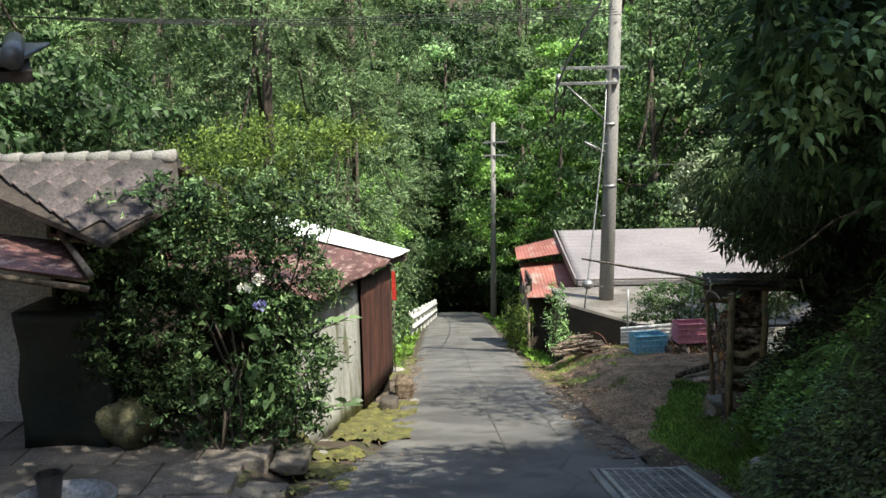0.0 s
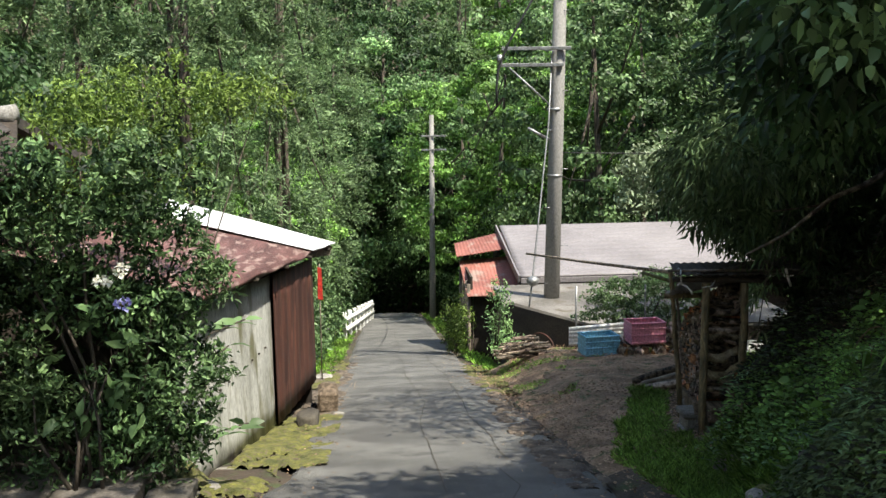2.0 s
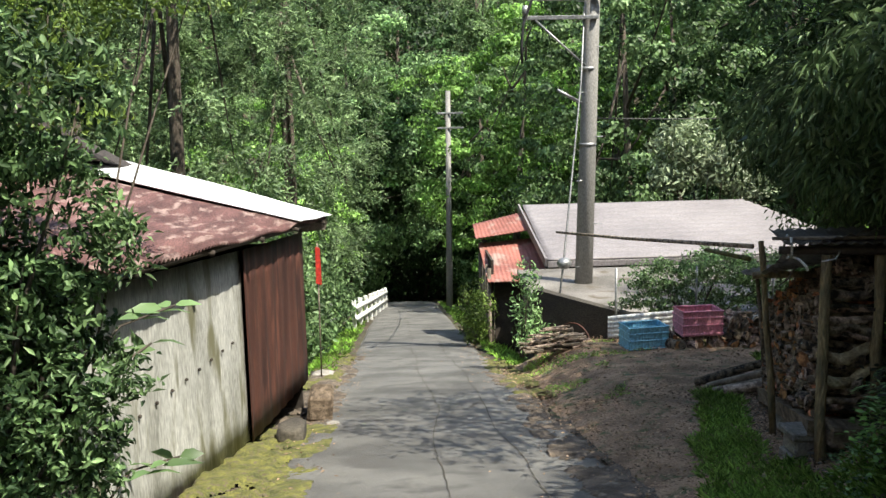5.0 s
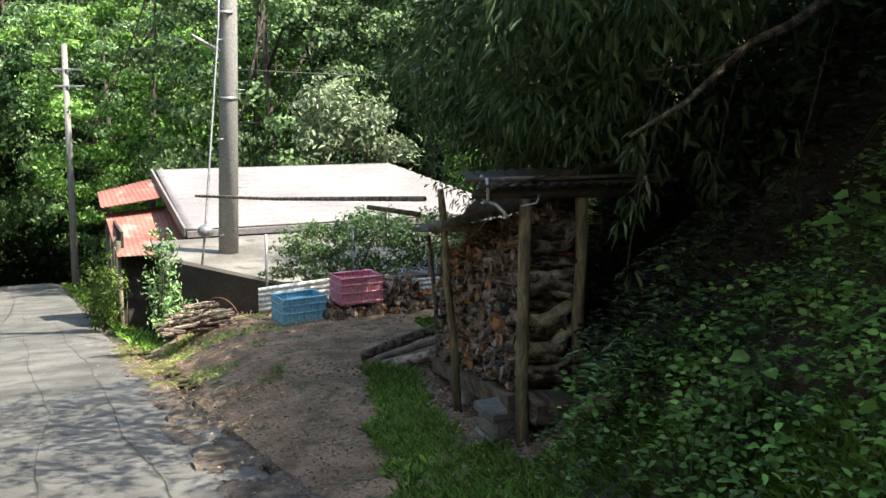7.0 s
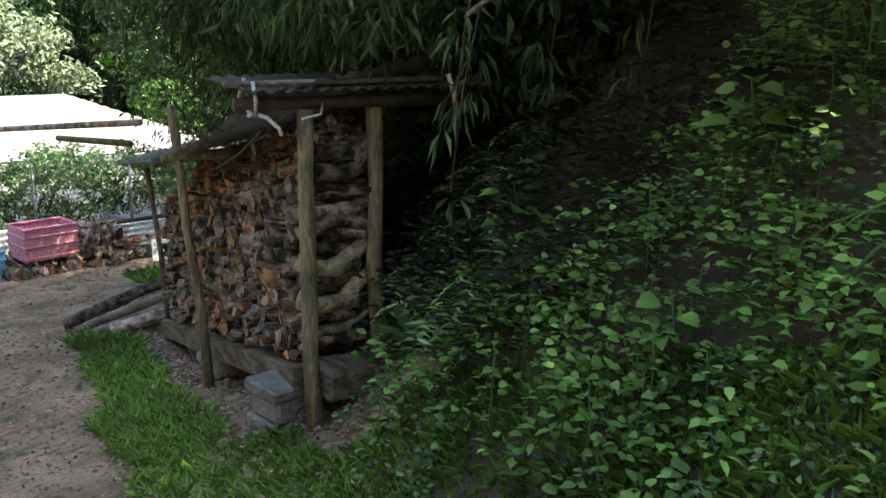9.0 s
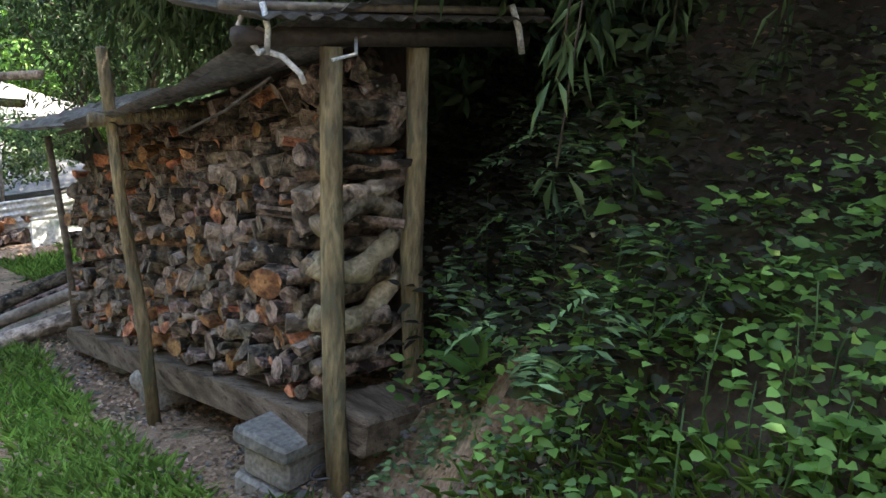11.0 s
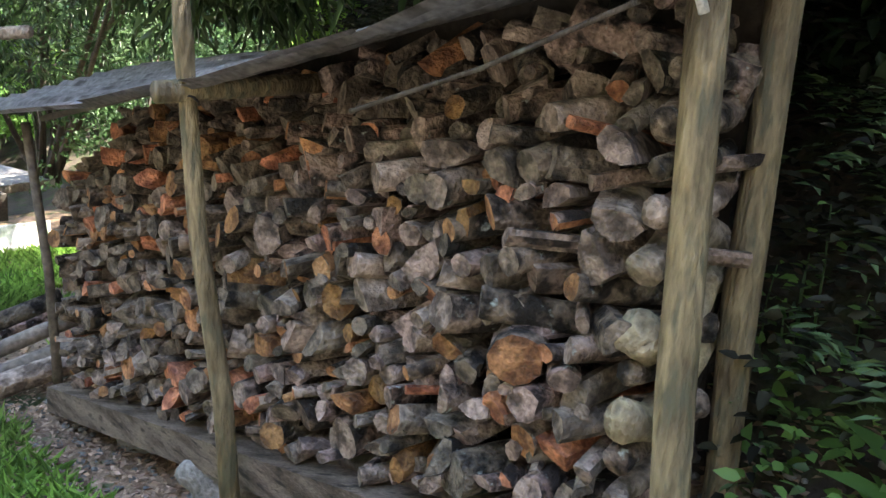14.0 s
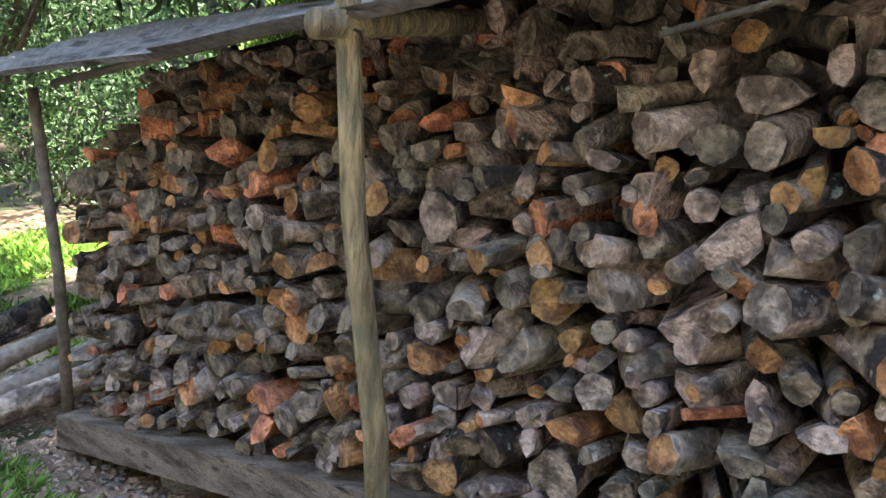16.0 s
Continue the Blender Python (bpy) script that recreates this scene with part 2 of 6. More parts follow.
L_DEAD = leaf_material("dead_leaf", (0.12, 0.078, 0.05), (0.30, 0.21, 0.14), 0.8)
L_PALE = leaf_material("pale_leaf", (0.17, 0.24, 0.12), (0.38, 0.44, 0.30), 0.3)
L_WHITE = leaf_material("white_petal", (0.7, 0.68, 0.62), (0.8, 0.8, 0.76), 0.6, 0.1)
L_BLUEP = leaf_material("blue_petal", (0.25, 0.24, 0.5), (0.4, 0.38, 0.65), 0.6, 0.15)
L_RED = leaf_material("brown_leaf", (0.20, 0.12, 0.08), (0.42, 0.30, 0.21), 0.7)

# ---- tools ----


def mesh_of(name, bm, mat, smooth=False):
    me = bpy.data.meshes.new(name)
    bm.normal_update()
    bm.to_mesh(me)
    bm.free()
    me.materials.append(mat)
    if smooth:
        me.shade_smooth()
    return me


def part(name, bm, mat, parent=None, label="", smooth=False):
    ob = new(name, mesh_of(name, bm, mat, smooth))
    if parent:
        ob.parent = parent
        ob.matrix_parent_inverse = parent.matrix_basis.inverted()
    return tagged(ob, label)


def thing(name, place, label, category, group="", kind=""):
    ob = new(name)
    ob.empty_display_size = 0.1
    ob.matrix_basis = Matrix.Translation(place)
    return tagged(ob, label, category, group, kind)


def box(bm, lo, hi, m=None, bevel=0.0):
    lo, hi = Vector(lo), Vector(hi)
    made = bmesh.ops.create_cube(bm, size=1.0)["verts"]
    for v in made:
        v.co = Vector((lo[i] + (v.co[i] + 0.5) * (hi[i] - lo[i]) for i in range(3)))
    if bevel:
        es = list({e for v in made for e in v.link_edges})
        made = list({v for f in bmesh.ops.bevel(bm, geom=es, offset=bevel, segments=1, affect="EDGES")["faces"] for v in f.verts} | {v for v in made if v.is_valid})
    if m is not None:
        for v in made:
            v.co = m @ v.co
    return made


def tube(bm, pts, radii, sides=8, cap=True, wob=0.0, rng=random):
    pts = [Vector(p) for p in pts]
    if not hasattr(radii, "__len__"):
        radii = [radii] * len(pts)
    rings, side = [], None
    for i, p in enumerate(pts):
        d = (pts[min(i + 1, len(pts) - 1)] - pts[max(i - 1, 0)]).normalized()
        if side is None:
            side = d.orthogonal().normalized()
        side = (side - d * side.dot(d)).normalized()
        up = d.cross(side)
        ring = []
        for k in range(sides):
            a = 2 * math.pi * k / sides
            r = radii[i] * (1 + (rng.uniform(-wob, wob) if wob else 0))
            ring.append(bm.verts.new(p + side * math.cos(a) * r + up * math.sin(a) * r))
        rings.append(ring)
    for a, b in zip(rings, rings[1:]):
        for k in range(sides):
            bm.faces.new((a[k], a[(k + 1) % sides], b[(k + 1) % sides], b[k]))
    if cap:
        bm.faces.new(rings[0][::-1])
        bm.faces.new(rings[-1])
    return rings


def tubed(name, pts, radii, mat, parent=None, sides=8, label="", wob=0.0, rng=random, smooth=True):
    bm = bmesh.new()
    tube(bm, pts, radii, sides, True, wob, rng)
    return part(name, bm, mat, parent, label, smooth)


def boxed(name, lo, hi, mat, parent=None, m=None, bevel=0.005, label=""):
    bm = bmesh.new()
    box(bm, lo, hi, m, bevel)
    return part(name, bm, mat, parent, label)


def sheet(name, corners, thick, mat, parent=None, wave=0.0, pitch=0.076, along=0, label="", nu=None, nv=6, sag=0.0):
    """A sheet over four corners (a, b, c, d in turn). along 0: the ribs run from a to d; 1: from a to b. wave: depth of the ribs."""
    a, b, c, d = [Vector(p) for p in corners]
    if along:
        a, b, c, d = a, d, c, b
    n = (b - a).cross(d - a).normalized()
    if n.z < 0:
        n = -n
    if nu is None:
        nu = max(2, int((b - a).length / pitch) * 4) if wave else 8
    bm = bmesh.new()
    layers = []
    for s in (0, 1):
        grid = []
        for i in range(nu + 1):
            u = i / nu
            row = []
            for j in range(nv + 1):
                v = j / nv
                p = a.lerp(b, u).lerp(d.lerp(c, u), v)
                k = wave * math.cos(2 * math.pi * u * (b - a).length / pitch) if wave else 0
                p = p + n * (k - s * thick) + Vector((0, 0, noise.noise(p * 1.3) * sag))
                row.append(bm.verts.new(p))
            grid.append(row)
        layers.append(grid)
    for s, g in enumerate(layers):
        for i in range(nu):
            for j in range(nv):
                q = (g[i][j], g[i + 1][j], g[i + 1][j + 1], g[i][j + 1])
                bm.faces.new(q if s == 0 else q[::-1])
    rim = [(i, 0) for i in range(nu)] + [(nu, j) for j in range(nv)] + [(i, nv) for i in range(nu, 0, -1)] + [(0, j) for j in range(nv, 0, -1)]
    for k in range(len(rim)):
        p, q = rim[k], rim[(k + 1) % len(rim)]
        g, h = layers
        bm.faces.new((g[p[0]][p[1]], h[p[0]][p[1]], h[q[0]][q[1]], g[q[0]][q[1]]))
    bmesh.ops.recalc_face_normals(bm, faces=bm.faces)
    return part(name, bm, mat, parent, label, smooth=bool(wave))


def slab(name, outline, thick, mat, parent=None, label=""):
    """A plate under a flat outline of points."""
    bm = bmesh.new()
    top = [bm.verts.new(p) for p in outline]
    low = [bm.verts.new(Vector(p) - Vector((0, 0, thick))) for p in outline]
    bm.faces.new(top)
    bm.faces.new(low[::-1])
    for i in range(len(top)):
        j = (i + 1) % len(top)
        bm.faces.new((top[i], low[i], low[j], top[j]))
    bmesh.ops.recalc_face_normals(bm, faces=bm.faces)
    return part(name, bm, mat, parent, label)


def arrays_mesh(name, verts, faces, mat):
    me = bpy.data.meshes.new(name)
    verts, faces = np.asarray(verts, np.float32), np.asarray(faces, np.int32)
    me.vertices.add(len(verts))
    me.vertices.foreach_set("co", verts.ravel())
    me.loops.add(faces.size)
    me.loops.foreach_set("vertex_index", faces.ravel())
    k = faces.shape[1]
    me.polygons.add(len(faces))
    me.polygons.foreach_set("loop_start", np.arange(0, faces.size, k, dtype=np.int32))
    me.update(calc_edges=True)
    me.materials.append(mat)
    return me


def leaf_arrays(centres, ways, length, width, rng, droop=0.25, big=False, face=None):
    """Folded leaves: each starts at its centre and points along its way."""
    n = len(centres)
    d = ways / (np.linalg.norm(ways, axis=1, keepdims=True) + 1e-9)
    up = (np.tile([0.0, 0.0, 1.0], (n, 1)) if face is None else face) + rng.normal(0, 0.45 if face is None else 0.3, (n, 3))
    s = np.cross(d, up)
    s /= np.linalg.norm(s, axis=1, keepdims=True) + 1e-9
    u = np.cross(s, d)
    L = (length * rng.uniform(0.65, 1.25, n))[:, None]
    W = (width * rng.uniform(0.75, 1.2, n))[:, None]
    base, tip = centres, centres + d * L - u * L * droop
    mid = centres + d * L * 0.45
    if big == 2:
        v = np.stack([base, centres + d * L * 0.3 + s * W * 0.45 + u * W * 0.12, centres + d * L * 0.68 - u * L * droop * 0.4 + s * W * 0.36 + u * W * 0.08, tip,
                      centres + d * L * 0.68 - u * L * droop * 0.4 - s * W * 0.36 + u * W * 0.08, centres + d * L * 0.3 - s * W * 0.45 + u * W * 0.12], 1).reshape(-1, 3)
        f = np.array([[0, 1, 2], [0, 2, 3], [0, 3, 4], [0, 4, 5]])
        k = 6
    elif big:
        v = np.stack([base, mid - d * L * 0.2 + s * W * 0.44 + u * W * 0.1, centres + d * L * 0.62 - u * L * droop * 0.3 + s * W * 0.43 + u * W * 0.1, tip,
                      centres + d * L * 0.62 - u * L * droop * 0.3 - s * W * 0.43 + u * W * 0.1, mid - d * L * 0.2 - s * W * 0.44 + u * W * 0.1, mid + d * L * 0.1 - u * L * droop * 0.2], 1).reshape(-1, 3)
        f = np.array([[0, 1, 6], [1, 2, 6], [2, 3, 6], [3, 4, 6], [4, 5, 6], [5, 0, 6]])
        k = 7
    else:
        v = np.stack([base, mid + s * W * 0.5 + u * W * 0.15, tip, mid - s * W * 0.5 + u * W * 0.15], 1).reshape(-1, 3)
        f = np.array([[0, 1, 2], [0, 2, 3]])
        k = 4
    faces = (f[None] + (np.arange(n) * k)[:, None, None]).reshape(-1, 3)
    return v, faces


def leaves(name, centres, ways, length, width, mat, rng, parent=None, droop=0.25, big=False, label="", face=None):
    v, f = leaf_arrays(np.asarray(centres, float), np.asarray(ways, float), length, width, rng, droop, big, face)
    ob = new(name, arrays_mesh(name, v, f, mat))
    if parent:
        ob.parent = parent
        ob.matrix_parent_inverse = parent.matrix_basis.inverted()
    return tagged(ob, label)


def shell_points(rng, n, radii, inner=0.6):
    p = rng.normal(0, 1, (n, 3))
    p /= np.linalg.norm(p, axis=1, keepdims=True)
    r = rng.uniform(inner ** 2, 1, n) ** 0.5
    return p * r[:, None] * np.asarray(radii)


def crown_points(rng, clumps, per, radii, size, flat=0.5, inner=0.45):
    """Clump centres in a lumpy crown, then leaf places and ways round them."""
    c = shell_points(rng, clumps, radii, inner)
    lump = np.array([noise.noise(Vector(p / max(radii) * 2.2) + Vector((clumps, per, 0))) for p in c])
    c *= (1 + 0.45 * lump)[:, None]
    out = rng.normal(0, 1, (clumps, per, 3))
    out /= np.linalg.norm(out, axis=2, keepdims=True)
    s = size * rng.uniform(0.6, 1.3, clumps)
    pts = c[:, None] + out * (rng.uniform(0.2, 1, (clumps, per, 1)) ** 0.5) * s[:, None, None] * np.array([1, 1, flat])
    outward = (c / (np.linalg.norm(c, axis=1, keepdims=True) + 1e-6))[:, None]
    face = out + outward * 0.35 + np.array([0, 0, 0.55])
    side = rng.normal(0, 1, out.shape)
    ways = side - out * (side * out).sum(2, keepdims=True) + outward * 0.3 + np.array([0, 0, -0.5])
    return c, pts.reshape(-1, 3), ways.reshape(-1, 3), face.reshape(-1, 3)


def bough_points(rng, boughs, radii, size, cone):
    """Needle sprays of a cedar: each bough is a tuft of twigs that fan outwards and up, with needles along them."""
    c = shell_points(rng, boughs, radii, 0.8)
    h = (c[:, 2] / radii[2] + 1) / 2
    c[:, :2] *= np.clip(1.25 - cone * h, 0.08, 2)[:, None]
    outward = c * np.array([1, 1, 0.15])
    outward /= np.linalg.norm(outward, axis=1, keepdims=True) + 1e-6
    twigs, needles = 16, 15
    d = rng.normal(0, 0.62, (boughs, twigs, 3)) + outward[:, None] + np.array([0, 0, 0.25])
    d /= np.linalg.norm(d, axis=2, keepdims=True)
    s = (size * rng.uniform(0.6, 1.4, boughs))[:, None, None, None]
    along = np.linspace(0.15, 1, needles)[None, None, :, None]
    pts = c[:, None, None] + d[:, :, None] * along * s + np.array([0, 0, -0.25]) * along ** 2 * s
    ways = d[:, :, None] + rng.normal(0, 0.55, pts.shape)
    face = np.broadcast_to(d[:, :, None] * 0.3 + np.array([0, 0, 0.8]) + outward[:, None, None] * 0.5, pts.shape)
    return c, pts.reshape(-1, 3), ways.reshape(-1, 3), face.reshape(-1, 3)


def smoothstep(a, b, x):
    t = min(1, max(0, (x - a) / (b - a)))
    return t * t * (3 - 2 * t)

# ---- ground ----


def road_z(y):
    if y < 22:
        return -0.03 - 0.2 * y
    if y < 50:
        return -4.43 - 0.176 * (y - 22)
    return max(-9.36 - 0.27 * (y - 50), -22)


def bank_foot(y):
    """x at which the bank on the uphill side starts."""
    if y < 9.3:
        return 2.25 + 0.11 * max(0, y - 5) + 0.25 * smoothstep(6, 9.3, y)
    if y < 13.5:
        return 3.1 + (y - 9.3) * 0.42
    return 4.9 + (y - 13.5) * 1.3


def ground_z(x, y):
    r = road_z(y)
    z = r
    if x > 2.05:
        yard = -2.37 - 0.142 * (y - 12.3)
        k = smoothstep(8.5, 11.5, y) * (1 - smoothstep(18.6, 19.4, y))
        z = r + (yard - r) * k * smoothstep(2.05, 3.1, x)
        z += 0.17 * math.exp(-((x - 3.4) ** 2) / 0.5 - ((y - 9.8) ** 2) / 1.0)
        if y > 19:
            z = r - 0.25 * smoothstep(2.1, 3, x) - 0.5 * smoothstep(3, 8, x) + 0.35 * max(0, x - 14)
        foot = bank_foot(y)
        if x > foot:
            d = x - foot
            z += min(d, 0.6) * 0.55 * (1 - smoothstep(6.0, 7.2, y))
            z += min(d, 2.5) * 1.05 + max(0, d - 2.5) * 0.75
    elif x < -0.75:
        if y < 9:
            z = r + (-1.36 - r) * smoothstep(-1.2, -1.7, x) * smoothstep(5.2, 6.6, y)
            if x < -2 and y < 5.5:
                z = max(z, r)
        k = smoothstep(9.5, 13, y)
        z -= k * 0.55 * max(0, min(-x - 1.2 - 2.8 * (1 - smoothstep(15, 16.5, y)), 8))
        if x < -12:
            z += (-x - 12) * 0.8
    if y > 70:
        z += (y - 70) * 0.5 + min(abs(x - 1), 60) * 0.35
    if y < -6:
        z += (-6 - y) * 0.15
    return z


def axis(a, b, near_a, near_b, fine, grow=1.25):
    out = list(np.arange(near_a, near_b + 1e-6, fine))
    s, p = fine, near_a
    while p > a:
        s *= grow
        p -= s
        out.insert(0, max(p, a))
    s, p = fine, near_b
    while p < b:
        s *= grow
        p += s
        out.append(min(p, b))
    return out


def make_ground():
    xs, ys = axis(-400, 400, -5, 7, 0.16), axis(-400, 500, 4, 21, 0.16)
    v = []
    for y in ys:
        for x in xs:
            z = ground_z(x, y)
            off = min(abs(x - 0.6) - 1.45, 1)
            rough = max(0, min(1, off * 2))
            z += rough * (0.05 * noise.noise((x * 1.7, y * 1.7, 0)) + 0.02 * noise.noise((x * 6, y * 6, 3)))
            if -0.75 < x < 2.05 and y < 60:
                z -= 0.06
            if x < -1.2 and y < 9.2:
                z -= 0.08
            v.append((x, y, z))
    nx = len(xs)
    f = [(j * nx + i, j * nx + i + 1, (j + 1) * nx + i + 1, (j + 1) * nx + i) for j in range(len(ys) - 1) for i in range(nx - 1)]
    me = arrays_mesh("ground", v, f, M_SOIL)
    me.shade_smooth()
    me.materials.append(M_YARD)
    for p in me.polygons:
        c = p.center
        if 2.0 < c.x < min(bank_foot(c.y) + 0.3, 8) and 9.0 < c.y < 19:
            p.material_index = 1
    return tagged(new("ground", me), "brown earth with moss, litter and weeds", "ground", kind="structure")


def road_left(y):
    return -0.72 + 0.10 * noise.noise((0, y * 0.9, 7)) - 0.55 * (1 - smoothstep(6.3, 9.5, y)) - 1.5 * (1 - smoothstep(0, 5.5, y))


def road_right(y):
    return 1.98 + 0.10 * noise.noise((3, y * 0.9, 7)) - 0.12 * (1 - smoothstep(6, 9, y))


def make_road():
    ys = axis(-60, 62, 4, 24, 0.2)
    v, f, n = [], [], 24
    for y in ys:
        a, b = road_left(y), road_right(y)
        for i in range(n + 1):
            u = i / n
            x = a + (b - a) * u
            z = road_z(y) + 0.03 - 0.09 * abs(u - 0.5) ** 2 + 0.012 * noise.noise((x * 1.5, y * 1.0, 5))
            if i in (0, n):
                z -= 0.09
            v.append((x, y, z))
    for j in range(len(ys) - 1):
        for i in range(n):
            f.append((j * (n + 1) + i, j * (n + 1) + i + 1, (j + 1) * (n + 1) + i + 1, (j + 1) * (n + 1) + i))
    me = arrays_mesh("road", v, f, M_ASPHALT)
    me.shade_smooth()
    return tagged(new("road", me), "narrow grey asphalt lane, cracked and patched", "road", kind="structure")


make_ground()
make_road()


def ribbon(name, pts, width, mat, label, kind="structure", lift=0.036):
    v, f = [], []
    rng = random.Random(len(pts))
    fine = []
    for a, b in zip(pts, pts[1:]):
        n = max(2, int(math.dist(a, b) / 0.12))
        fine += [(a[0] + (b[0] - a[0]) * i / n, a[1] + (b[1] - a[1]) * i / n) for i in range(n)]
    for x, y in fine:
        x += 0.07 * noise.noise((x, y * 0.7, 2)) + rng.uniform(-0.006, 0.006)
        w = width * rng.uniform(0.3, 1.0)
        u = (x - road_left(y)) / (road_right(y) - road_left(y))
        z = road_z(y) + lift - 0.09 * abs(u - 0.5) ** 2 + 0.012 * noise.noise((x * 1.5, y, 5))
        v += [(x - w / 2, y, z), (x + w / 2, y, z)]
    f = [(i * 2, i * 2 + 1, i * 2 + 3, i * 2 + 2) for i in range(len(fine) - 1)]
    return tagged(new(name, arrays_mesh(name, v, f, mat)), label, "crack", kind=kind)


for line in ([(0.62, 8.2), (0.58, 11), (0.72, 14), (0.6, 18), (0.55, 24), (0.5, 34)], [(1.3, 9.5), (1.2, 12.5), (1.32, 16), (1.2, 22), (1.15, 30)],
             [(0.6, 13.2), (0.95, 13.6), (1.3, 14.6)], [(1.0, 7.6), (1.25, 8.4), (1.15, 9.2)], [(0.9, 6.6), (1.15, 7.2), (0.95, 8.0)]):
    ribbon("crack", line, 0.014, M_DARKWALL, "dark crack in the asphalt")

# ---- left side ----


def shed_z(x, y):
    return -0.2846 * x - 0.0472 * y - 0.142


def make_shed():
    s = thing("shed", (-2.2, 11.5, -2.3), "low lean-to shed clad in grey and rusted metal sheets", "shed")

    def roof(x, y, up=0.0):
        return (x, y, shed_z(x, y) + up)
    sheet("rusted_roof", [roof(-1.21, 8.75), roof(-0.56, 15.1), roof(-4.0, 15.1), roof(-4.0, 8.75)], 0.008, M_RUST, s, 0.014, 0.076, 0, "rusted corrugated metal roof", sag=0.05)
    sheet("white_sheet", [roof(-0.70, 13.4, 0.04), roof(-0.50, 15.2, 0.04), roof(-3.6, 15.25, 0.05), roof(-3.4, 13.0, 0.05)], 0.006, M_WHITESHEET, s, 0.006, 0.1, 0, "bright new white metal sheet", sag=0.02)
    a, b, c = (-1.45, 8.8), (-1.09, 12.0), (-0.82, 14.4)
    sheet("wall_sheet", [(*a, -1.95), (*b, -2.36), (*b, -0.60), (*a, -0.32)], 0.006, M_GREYSHEET, s, 0.006, 0.3, 0, "pale grey metal wall sheet stained green at its foot")
    sheet("rusted_wall_sheet", [(b[0] + 0.03, b[1] - 0.05, -2.36), (c[0] + 0.03, c[1], -2.54), (c[0] + 0.03, c[1], -0.78), (b[0] + 0.03, b[1] - 0.05, -0.59)], 0.006, M_RUSTWALL, s, 0.010, 0.32, 0, "dark red rusted wall sheet")
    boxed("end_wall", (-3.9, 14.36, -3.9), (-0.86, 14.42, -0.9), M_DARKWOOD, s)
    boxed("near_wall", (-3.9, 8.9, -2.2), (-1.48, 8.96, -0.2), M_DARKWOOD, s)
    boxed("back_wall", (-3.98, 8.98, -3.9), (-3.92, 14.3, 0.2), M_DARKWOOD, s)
    tubed("eave_beam", [roof(-1.36, 8.8, -0.08), roof(-0.74, 14.8, -0.09)], 0.045, M_DARKWOOD, s, 6)
    for i in range(5):
        y = 9.2 + i * 1.4
        tubed("rafter", [roof(-1.22 + 0.11 * (y - 8.8), y, -0.05), roof(-3.8, y, -0.05)], 0.025, M_DARKWOOD, s, 6)
    sheet("fascia", [roof(-0.84, 14.4, -0.02), roof(-0.56, 15.12, -0.03), roof(-0.60, 15.12, -0.17), roof(-0.84, 14.4, -0.2)], 0.02, M_OLDWOOD, s)
    for i in range(8):
        u = 0.25 + i * 0.09
        x, y = a[0] + (b[0] - a[0]) * u, a[1] + (b[1] - a[1]) * u
        bm = bmesh.new()
        bmesh.ops.create_uvsphere(bm, u_segments=6, v_segments=4, radius=0.014, matrix=Matrix.Translation((x + 0.012, y, -1.25 - 0.1 * u)))
        part("nail", bm, M_DARKWOOD, s)
    return s


def make_house():
    h = thing("old_house", (-4.5, 10, -2), "old single-storey house with a slate-tiled roof", "house")
    slab("far_roof", [(-8, 8.5, 1.22), (-2.4, 8.5, 1.22), (-2.85, 15.9, -0.18), (-8, 15.9, -0.18)], 0.08, M_SLATE, h)
    outline = [(-8, 8.4, 1.19), (-2.36, 8.4, 1.19), (-2.22, 7.95, 0.89), (-2.75, 7.5, 0.58), (-3.9, 8.05, 0.95), (-8, 8.2, 1.06)]
    near = slab("near_roof", outline, 0.05, M_DARKWOOD, h)
    boxed("house_wall", (-8, 8.75, -2.6), (-3.75, 8.85, 1.0), M_PLASTER, h)
    boxed("side_wall", (-4.1, 8.87, -2.6), (-4.02, 15.4, -0.3), M_DARKWOOD, h)
    bm = bmesh.new()
    box(bm, (-0.115, -0.115, 0), (0.115, 0.115, 0.012), Matrix.Rotation(radians(3), 4, "X"), 0.004)
    me = mesh_of("slate", bm, M_SLATE)
    pitch = math.atan2(0.69, 1.0)
    rng = random.Random(4)

    def inside(x, y):
        pts, ok = [p[:2] for p in outline], False
        for i in range(len(pts)):
            (x1, y1), (x2, y2) = pts[i], pts[i - 1]
            if (y1 > y) != (y2 > y) and x < (x2 - x1) * (y - y1) / (y2 - y1) + x1:
                ok = not ok
        return ok
    for r in range(14):
        for k in range(26):
            x = -2.05 - k * 0.31 - (0.155 if r % 2 else 0)
            y = 8.36 - r * 0.105
            if x > -5.6 and inside(x + 0.13, y) and inside(x - 0.1, y) and inside(x, y - 0.1):
                ob = new("slate", me)
                ob.parent = near
                z = 1.2 - (8.4 - y) * 0.69 + 0.02
                ob.matrix_parent_inverse = Matrix()
                ob.matrix_basis = Matrix.Translation((x, y, z)) @ Matrix.Rotation(pitch, 4, "X") @ Matrix.Rotation(radians(45 + rng.uniform(-2, 2)), 4, "Z")
    for k in range(18):
        x = -2.38 - k * 0.2
        bm = bmesh.new()
        tube(bm, [(x, 8.44, 1.23), (x - 0.21, 8.44, 1.22)], [0.075, 0.062], 10)
        part("ridge_tile", bm, M_CONCRETE, h, smooth=True)
    return h


